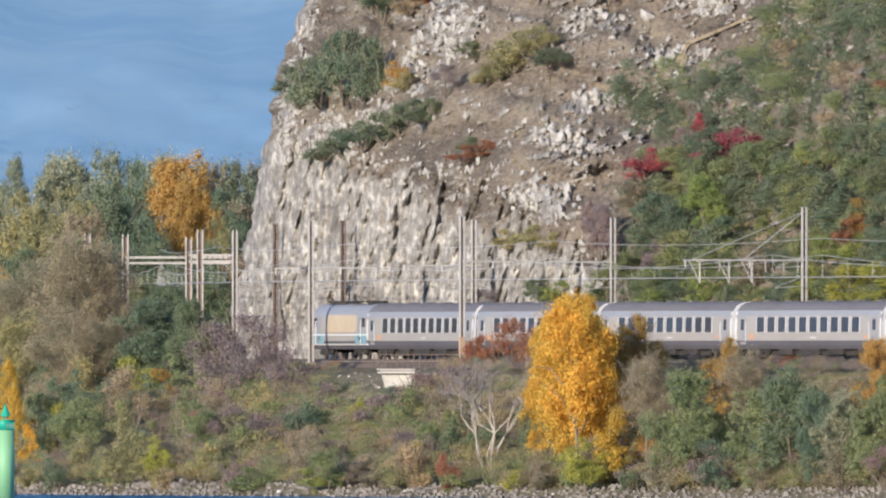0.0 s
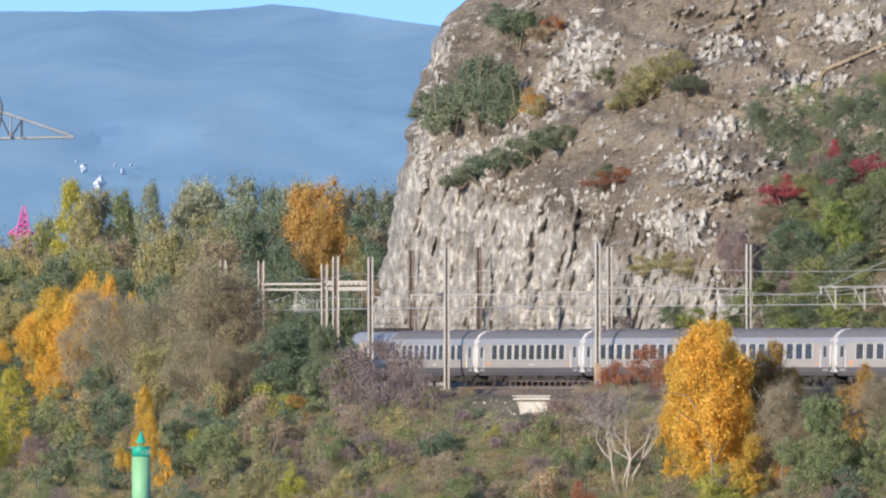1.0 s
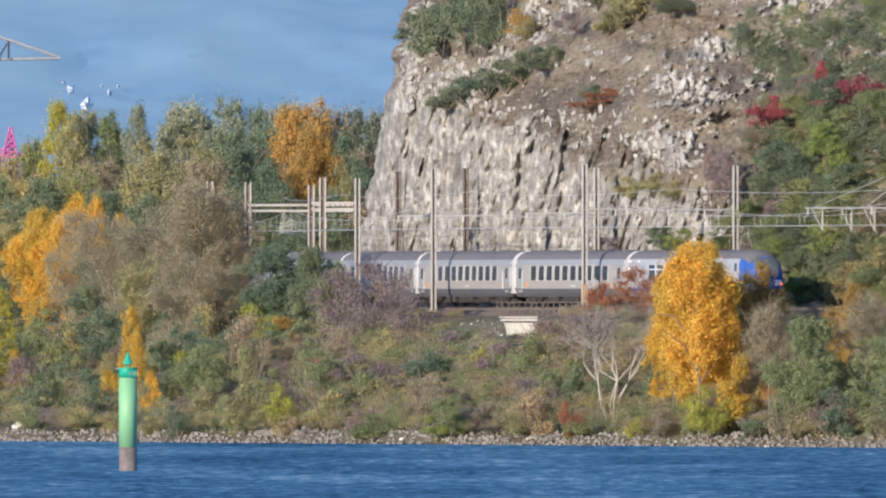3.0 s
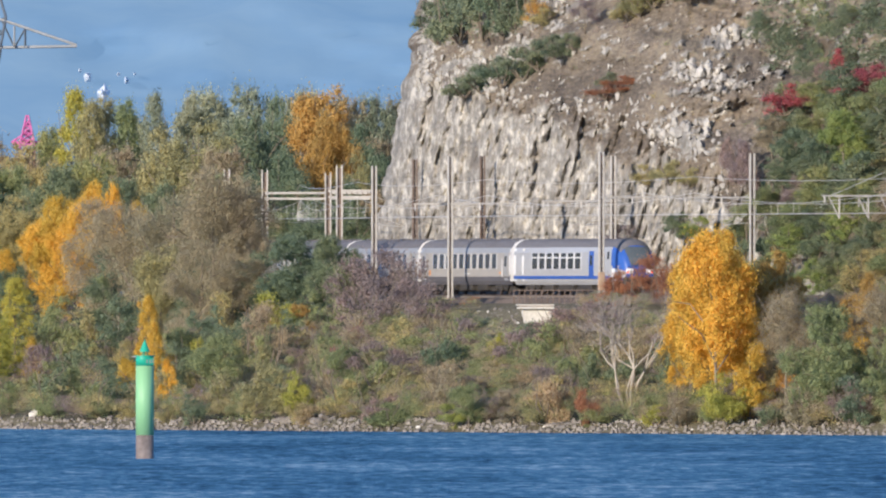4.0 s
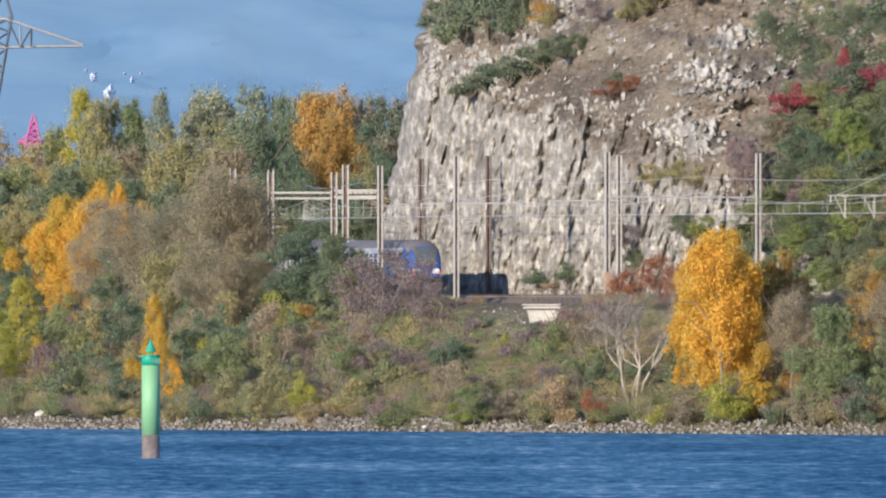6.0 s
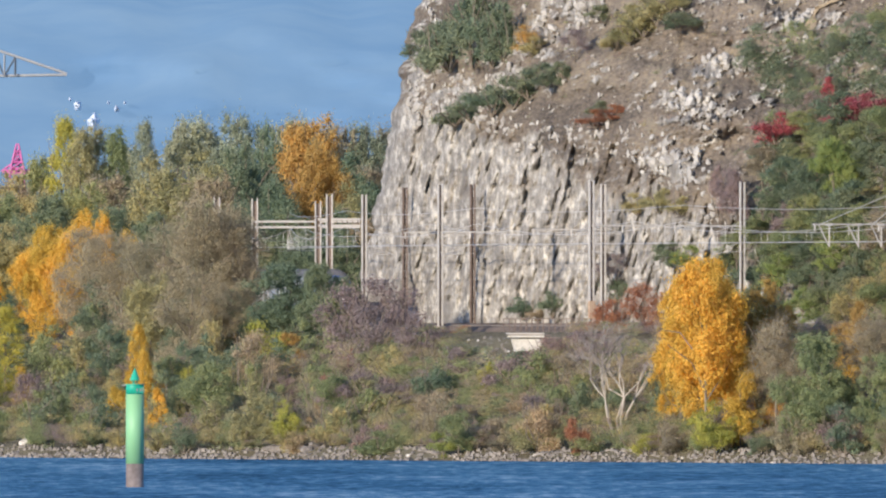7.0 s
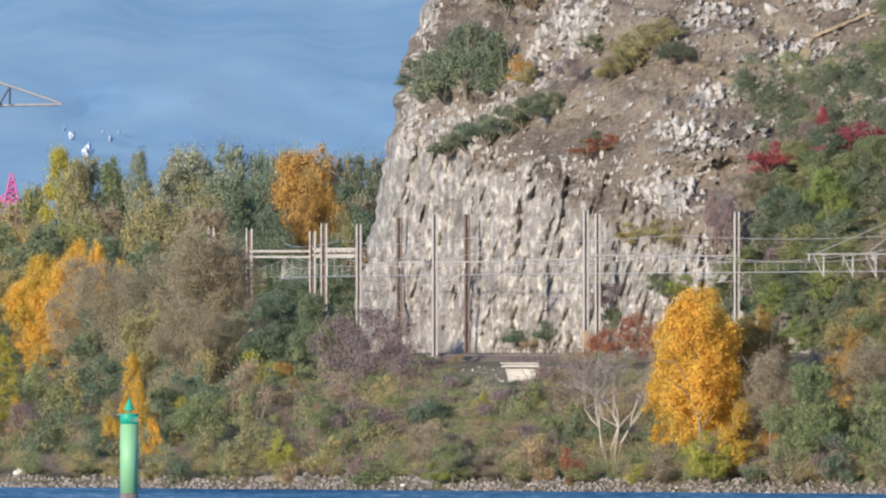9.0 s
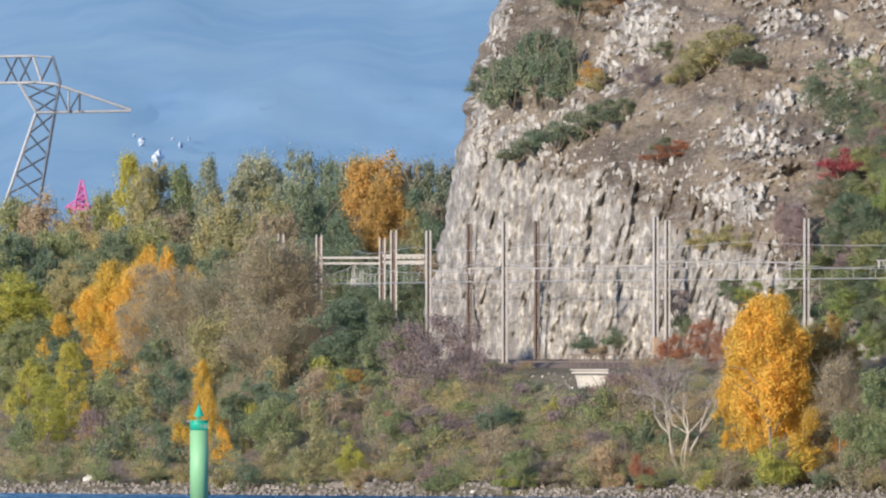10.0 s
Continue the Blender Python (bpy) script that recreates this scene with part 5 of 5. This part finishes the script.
for v in ((15.57, 0.53, 1.97, 3.14),):
    on_bank("shrub", "lime", *v)
for v in ((17.51, 0.54, 2.75, 3.53), (4.61, 1.03, 2.78, 4.76),):
    on_bank("shrub", "brown", *v)
for v in ((-7.40, 1.51, 3.02, 1.61), (-8.30, 1.62, 1.81, 1.61), (27.99, 2.15, 2.35, 1.76), (26.42, 1.48, 1.95, 1.76), (-8.97, 0.55, 1.60, 2.40),):
    on_bank("shrub", "straw", *v)

# hillside
for v in ((0.26, 29.01, 2.71, 3.74), (1.97, 29.09, 3.82, 4.97), (3.67, 29.35, 4.70, 5.57), (5.98, 29.68, 3.56, 3.69), (2.61, 30.71, 2.70, 4.35), (2.39, 24.66, 1.57, 4.33), (7.86, 26.55, 2.00, 3.68), (10.34, 27.90, 1.10, 2.44), (19.41, 31.48, 1.31, 4.83), (13.27, 32.00, 1.54, 3.65), (12.71, 25.13, 1.23, 2.43),):
    on_hill("shrub", "green", *v)
for v in ((5.14, 29.37, 4.02, 4.31), (4.10, 31.07, 3.14, 4.33), (5.13, 25.34, 2.00, 4.30), (6.64, 35.07, 2.68, 4.94), (5.80, 35.96, 2.24, 4.33), (18.60, 31.22, 1.09, 3.63), (7.41, 10.16, 1.47, 2.95), (9.47, 10.37, 1.68, 2.51), (14.37, 11.41, 2.08, 3.32),):
    on_hill("shrub", "dark", *v)
for v in ((1.33, 29.90, 2.25, 3.73), (3.65, 24.95, 1.87, 4.31), (6.60, 25.90, 2.13, 4.29), (9.31, 27.34, 1.55, 3.66),):
    on_hill("shrub", "pine", *v)
for v in ((9.37, 35.94, 1.78, 2.46), (13.69, 24.77, 1.40, 3.63), (12.58, 24.16, 1.23, 3.33), (41.38, 28.60, 1.28, 2.64),):
    on_hill("shrub", "rust", *v)
for v in ((8.53, 35.40, 1.78, 3.69), (8.43, 9.95, 1.17, 2.52),):
    on_hill("shrub", "brown", *v)
for v in ((14.07, 29.92, 1.98, 3.64), (16.14, 31.07, 2.63, 4.24), (18.19, 32.69, 2.19, 3.63),):
    on_hill("shrub", "lime", *v)
for v in ((15.11, 30.45, 2.42, 4.25), (17.16, 31.87, 2.41, 4.24), (15.32, 31.51, 1.98, 3.64), (8.08, 29.61, 2.00, 2.76), (15.59, 17.83, 1.99, 3.32), (17.20, 17.93, 2.27, 3.72), (18.60, 17.67, 1.86, 2.48),):
    on_hill("shrub", "olive", *v)
for v in ((7.66, 30.13, 2.44, 3.07),):
    on_hill("shrub", "orange", *v)
for v in ((11.17, 29.14, 2.73, 2.73), (22.02, 17.14, 4.52, 2.46), (13.97, 12.65, 2.49, 3.74),):
    on_hill("thin", "mauve", *v)
for v in ((29.17, 25.16, 2.05, 1.48),):
    on_hill("cone", "red", *v)
for v in ((31.17, 24.29, 1.94, 3.56), (32.35, 24.48, 2.06, 3.26), (25.35, 22.92, 1.94, 4.18), (26.14, 23.52, 1.73, 2.98), (30.14, 24.08, 1.29, 2.97),):
    on_hill("shrub", "red", *v)
for v in ((29.42, 18.32, 5.31, 3.99),):
    on_hill("tree", "bright", *v)
for v in ((30.42, 18.31, 3.87, 2.81), (19.19, 13.78, 1.85, 3.32),):
    on_hill("small_tree", "bright", *v)
for v in ((21.41, 16.53, 4.93, 1.89), (22.60, 16.31, 4.72, 2.12),):
    on_hill("small_tree", "mauve", *v)
for v in ((17.81, 13.88, 2.07, 3.33),):
    on_hill("small_tree", "dark", *v)
for v in ((39.44, 17.20, 3.02, 3.24),):
    on_hill("small_tree", "rust", *v)
for v in ((40.05, 18.61, 2.82, 2.77),):
    on_hill("small_tree", "orange", *v)
for v in ((36.56, 22.54, 1.62, 1.87),):
    on_hill("small_tree", "yellow", *v)
for v in ((36.83, 13.70, 3.02, 3.70), (39.12, 13.69, 3.21, 4.15), (41.19, 13.68, 3.40, 4.14),):
    on_hill("small_tree", "lime", *v)



def bank_cover():
    """The thicket between the shore and the railway."""
    rng = np.random.default_rng(77)
    kinds = ["green", "olive", "brown", "dark", "mauve", "tan", "lime"]
    upper = []
    for z in (0.8, 1.3, 2.0, 2.8, 3.6, 4.5, 5.4, 6.3, 7.2):
        x = -36.0
        while x < 46:
            x += rng.uniform(1.9, 3.3)
            zz = z + rng.uniform(-0.3, 0.3)
            if 2.8 < x < 9.2 and zz > 5.6:
                continue
            left = x < -6
            odds = [0.33, 0.20, 0.10, 0.20, 0.04, 0.11, 0.02] if left else [0.33, 0.12, 0.12, 0.13, 0.16, 0.13, 0.01]
            tint = kinds[int(rng.choice(7, p=odds))]
            w = rng.uniform(2.2, 4.4)
            h = w * rng.uniform(0.75, 1.1) * (1.3 if left and z > 2 else 1.0)
            if not left:
                h = min(h, max(1.0, 8.9 - zz))
            if (9.5 < x < 17 and zz < 2.4) or (3.0 < x < 6.2 and zz < 4.6):
                h = min(h, 1.5)
            row = ("thin" if tint in ("mauve", "brown", "tan") and rng.random() < 0.7 else "shrub", tint, x, zz, h, w)
            if z > 4:
                upper.append(row)
            else:
                on_bank(*row)
    thicket("thicket", upper, "thicket covering the upper river bank", "thicket", bank_y, 0.55)


def undergrowth():
    """Low brambles and dry stalks that fill the bank between the shrubs."""
    rng = np.random.default_rng(83)
    rows = []
    for k in range(1250):
        x, z = rng.uniform(-37, 46), 0.6 + 7.9 * rng.uniform(0, 1) ** 1.5
        if 3.2 < x < 9.2 and z > 6.0:
            continue
        tint = ["olive", "tan", "mauve", "green", "straw"][int(rng.choice(5, p=[0.22, 0.24, 0.18, 0.34, 0.02]))]
        w = rng.uniform(1.8, 3.4)
        h = min(w * rng.uniform(0.6, 0.9), max(0.6, 8.9 - z))
        rows.append(("thin", tint, x, z, h, w))
    thicket("undergrowth", rows, "undergrowth covering the river bank", "undergrowth", bank_y, 0.22)


def trackside():
    """Low weeds along the near shoulder of the railway."""
    rng = np.random.default_rng(85)
    rows = []
    for k in range(260):
        x = rng.uniform(-9, 44)
        if 3.4 < x < 10.2:
            continue
        tall = rng.uniform(0.5, 1.0) if x < 11 else rng.uniform(0.7, 1.5)
        rows.append(("thin", ["mauve", "brown", "green", "tan", "rust"][int(rng.choice(5, p=[0.3, 0.24, 0.22, 0.16, 0.08]))], x, 8.8, tall, tall * rng.uniform(1.2, 2.0)))
    thicket("trackside_weeds", rows, "weeds along the shoulder of the railway", "weeds", lambda x, z: float(line_y(x)) - rng.uniform(4.2, 6.5) / math.sin(np.interp(x, PLAN_X, PLAN_A)), 0.3)


def hill_wood():
    """The wood on the slope beside the cliff, thinning towards the bare ground."""
    rng = np.random.default_rng(78)
    rows = []
    kinds = ["pine", "green", "dark", "olive", "bright", "brown", "mauve", "lime"]
    for z in np.arange(9.6, 41.0, 1.25):
        x = 19.0
        while x < 52:
            x += rng.uniform(1.0, 1.8) if z > 24 else rng.uniform(1.2, 2.2)
            edge = np.interp(z, [10, 15, 20, 24, 25, 28, 29.5, 31, 34, 36, 41], [21, 22, 24, 26, 25, 22.5, 30, 33, 34, 37, 40]) + rng.uniform(-0.5, 1.2)
            if x < edge:
                continue
            if z > 24:
                odds = [0.62, 0.2, 0.14, 0.02, 0.0, 0.01, 0.01, 0.0]
            else:
                odds = [0.30, 0.36, 0.22, 0.04, 0.02, 0.03, 0.03, 0.0]
            tint = kinds[int(rng.choice(8, p=odds))]
            h = rng.uniform(2.2, 3.9)
            form = "cone" if tint == "pine" and rng.random() < 0.35 else "small_tree" if h > 2.7 else "shrub"
            row = (form, tint, x, z, h, h * rng.uniform(0.9, 1.3))
            if z > 24:
                rows.append(row)
            else:
                on_hill(*row)
    thicket("hill_wood", rows, "wood covering the upper hillside", "wood", lambda x, z: float(hill_y(x, z)), 0.34)


def scrub():
    """Low scattered bushes on the dry slope and on ledges of the cliff."""
    rng = np.random.default_rng(79)
    rows = []
    for k in range(260):
        x, z = rng.uniform(0.5, 30), rng.uniform(20, 40)
        if z < cliff_top(x) + 0.3 or x < hill_left(z) + 1:
            continue
        w = rng.uniform(0.5, 1.2)
        tint = ["brown", "mauve", "olive", "green"][int(rng.choice(4, p=[0.4, 0.3, 0.15, 0.15]))]
        rows.append(("shrub", tint, x, z, w * 0.6, w))
    thicket("dry_scrub", rows, "low scrub dotted over the dry slope", "scrub", lambda x, z: float(hill_y(x, z)), 0.12)


def dry_grass():
    """Tufts of bleached grass over the open slope."""
    rng = np.random.default_rng(84)
    rows = []
    for k in range(2600):
        x, z = rng.uniform(-1, 36), rng.uniform(20, 41)
        if z < cliff_top(x) - 0.5 or x < hill_left(z) + 0.5 or hill_rock(x, z) > 0.6:
            continue
        w = rng.uniform(0.5, 1.3)
        rows.append(("thin", ["tan", "brown", "mauve", "olive"][int(rng.choice(4, p=[0.35, 0.3, 0.27, 0.08]))], x, z, w * 0.4, w))
    thicket("dry_grass", rows, "grass tufts bleached by autumn on the slope", "grass", lambda x, z: float(hill_y(x, z)) - 0.1, 0.05)


def outcrops():
    """Broken white blocks of limestone on the slope and along the brow of the cliff."""
    rng = np.random.default_rng(91)
    bm = bmesh.new()
    bmesh.ops.create_icosphere(bm, subdivisions=1, radius=0.5)
    ball = np.array([v.co[:] for v in bm.verts])
    faces = [tuple(v.index for v in f.verts) for f in bm.faces]
    bm.free()
    spots = []
    for ox, oz, rx, rz in OUTCROPS:
        for k in range(int(13 * rx * rz)):
            spots.append((ox + rng.normal(0, 0.5) * rx, oz + rng.normal(0, 0.5) * rz + 0.12 * rng.normal(0, rx), 0.16 + 0.75 * rng.uniform(0, 1) ** 2))
    for k in range(330):
        x = rng.uniform(-1.5, 26)
        spots.append((x, float(cliff_top(x)) + rng.normal(0.4, 1.1), rng.uniform(0.15, 0.55)))
    for k in range(520):
        x, z = rng.uniform(0, 34), rng.uniform(20, 40)
        if float(field(x * 0.5 + 0.2 * z, (z - 0.4 * x) * 0.9, 93)) > 0.25:
            spots.append((x, z, rng.uniform(0.10, 0.30)))
    sh = Shape()
    for x, z, size in spots:
        if x < hill_left(z) + 0.6 or z < cliff_top(x) - 1.5:
            continue
        c = ball * rng.uniform(0.6, 1.3, (len(ball), 1)) * (size * rng.uniform(0.6, 1.2), size * 1.6, size * rng.uniform(0.7, 1.8))
        a = rng.normal(0.35, 0.35)
        c = c @ np.array([[math.cos(a), 0, math.sin(a)], [0, 1, 0], [-math.sin(a), 0, math.cos(a)]])
        sh.add(c + (x, float(hill_y(x, z)) - 0.25 * size, z), faces)
    tagged(part("outcrop", sh, PALE_ROCK), "broken white limestone blocks on the dry slope", "outcrop", kind="stuff")


def bare_tree(x, z, h):
    rng = np.random.default_rng(4)
    stem, twigs = Shape(), Shape()

    def grow(a, way, length, r, depth):
        b = a + way * length
        limb(stem if depth > 2 else twigs, a, b, r, r * 0.62, rng, 0.08)
        if depth == 0:
            return
        for k in range(3 if depth > 1 else 4):
            turn = Vector(rng.normal(0, 1, 3)) * 0.55
            grow(b, (way + turn + Vector((0, 0, 0.18))).normalized(), length * rng.uniform(0.55, 0.8), r * 0.58, depth - 1)

    for k in range(5):
        a = k * 1.26
        grow(Vector((0.3 * math.cos(a), 0.3 * math.sin(a), -0.3)), Vector((0.3 * math.cos(a), 0.3 * math.sin(a), 1)).normalized(), h * 0.34, 0.105, 4)
    ob = thing("tree", "leafless pale-barked tree with forked trunks on the river bank", "tree", pose(x, bank_y(x, z), z), "plants of the river bank")
    part("trunk", stem, PALE_BARK, ob)
    part("branchwork", twigs, GREY_BARK, ob, "fine grey-brown twigs")


def shore_rocks():
    """Tumbled stones along the water's edge."""
    rng = np.random.default_rng(80)
    stones = []
    for k in range(6):
        bm = bmesh.new()
        bmesh.ops.create_icosphere(bm, subdivisions=2, radius=0.5)
        for v in bm.verts:
            d = v.co.normalized()
            v.co *= 1 + 0.32 * float(field(d.x * 2.2 + k * 7, d.y * 2.2 + d.z * 1.7, k))
            v.co.z *= 0.62
        me = bpy.data.meshes.new("shore_rock")
        bm.to_mesh(me)
        bm.free()
        me.materials.append(CHALK if k == 5 else LIMESTONE)
        stones.append(me)

    def stone(x, w, size, k):
        y = float(shore_y(x)) + w
        ob = new("shore_rock", stones[k])
        ob.matrix_basis = Matrix.LocRotScale((x, y, float(ground_z(x, y)) + 0.12 * size), Euler(rng.uniform(-0.4, 0.4, 3) + np.array([0, 0, rng.uniform(0, 6.28)])), (size * rng.uniform(0.8, 1.5), size, size * rng.uniform(0.7, 1.2)))
        tagged(ob, "white limestone boulder at the water's edge" if k == 5 else "grey-brown limestone rock at the water's edge", "rock", "rocks along the shore")

    for k in range(330):
        x = rng.uniform(-37, 46)
        pick = 5 if rng.random() < 0.03 else int(rng.integers(0, 5))
        stone(x, rng.uniform(-0.3, 4.6), rng.uniform(0.16, 0.5) * (1.3 if -13 < x < -8 else 1.0), pick)
    stone(-28.57, 4.6, 1.1, 5)
    stone(-4.32, 4.4, 0.5, 5)
    for k in range(14):
        stone(rng.uniform(-11.35, -7.35), rng.uniform(3, 6.5), rng.uniform(0.6, 1.1), int(rng.integers(0, 5)))
    # shingle between the larger stones
    gravel = Shape()
    for k in range(1700):
        x, w = rng.uniform(-38, 47), rng.uniform(-0.2, 4.8)
        y = float(shore_y(x)) + w
        z, s = float(ground_z(x, y)), rng.uniform(0.07, 0.2)
        top = [(x + s * math.cos(a) * rng.uniform(0.4, 0.9), y + s * math.sin(a), z + s * rng.uniform(0.5, 1.1)) for a in (0.3, 1.9, 3.4, 5.0)]
        low = [(x + 1.4 * s * math.cos(a), y + 1.4 * s * math.sin(a), z - 0.05) for a in (0.3, 1.9, 3.4, 5.0)]
        gravel.add(low + top, [(4, 5, 6, 7), (0, 1, 5, 4), (1, 2, 6, 5), (2, 3, 7, 6), (3, 0, 4, 7)])
    tagged(part("shingle", gravel, LIMESTONE), "brown-grey shingle strewn along the waterline", "shingle", kind="stuff")
    # rubble on the embankment by the culvert
    for k in range(110):
        x = float(rng.normal(4.91, 1.0))
        z = rng.uniform(6.3, 8.6)
        s = rng.uniform(0.12, 0.36)
        ob = new("rubble_stone", stones[int(rng.integers(0, 6))])
        ob.matrix_basis = Matrix.LocRotScale((x, bank_y(x, z), z + 0.1 * s), Euler(rng.uniform(0, 6.28, 3)), (s, s, s))
        tagged(ob, "pale rubble stone on the railway embankment", "rock", "rubble of the embankment")


bank_cover()
undergrowth()
trackside()
hill_wood()
scrub()
dry_grass()
outcrops()
bare_tree(13.69, 1.77, 9.2)
shore_rocks()


# ---- movement: the train runs away along the curve, coaches in step ----
TAIL = [(0.0, -150.7), (0.5, -134.2), (1.0, -117.6), (1.5, -101.0), (2.0, -84.4), (2.5, -67.8), (3.0, -51.5), (3.5, -35.3), (4.0, -20.6), (4.5, -6.3),
        (5.0, 9.0), (5.5, 23.6), (6.0, 37.4), (6.5, 50.6), (7.0, 65.5), (7.5, 81.0), (8.0, 97.7), (8.5, 111.8), (9.0, 125.9), (9.5, 140.0), (10.0, 154.1)]


def motions():
    for k, car in enumerate(TRAIN):
        ahead = COACH * (k + 0.5) if k < 6 else COACH * 6 + 7.4
        rows = []
        for t, s in TAIL:
            x, y, a = line_at(s + ahead, 0.0)
            rows.append((t, pose(float(x), float(y), RAIL_Z, 0, 0, math.degrees(float(a)))))
        walk(car, rows)


motions()
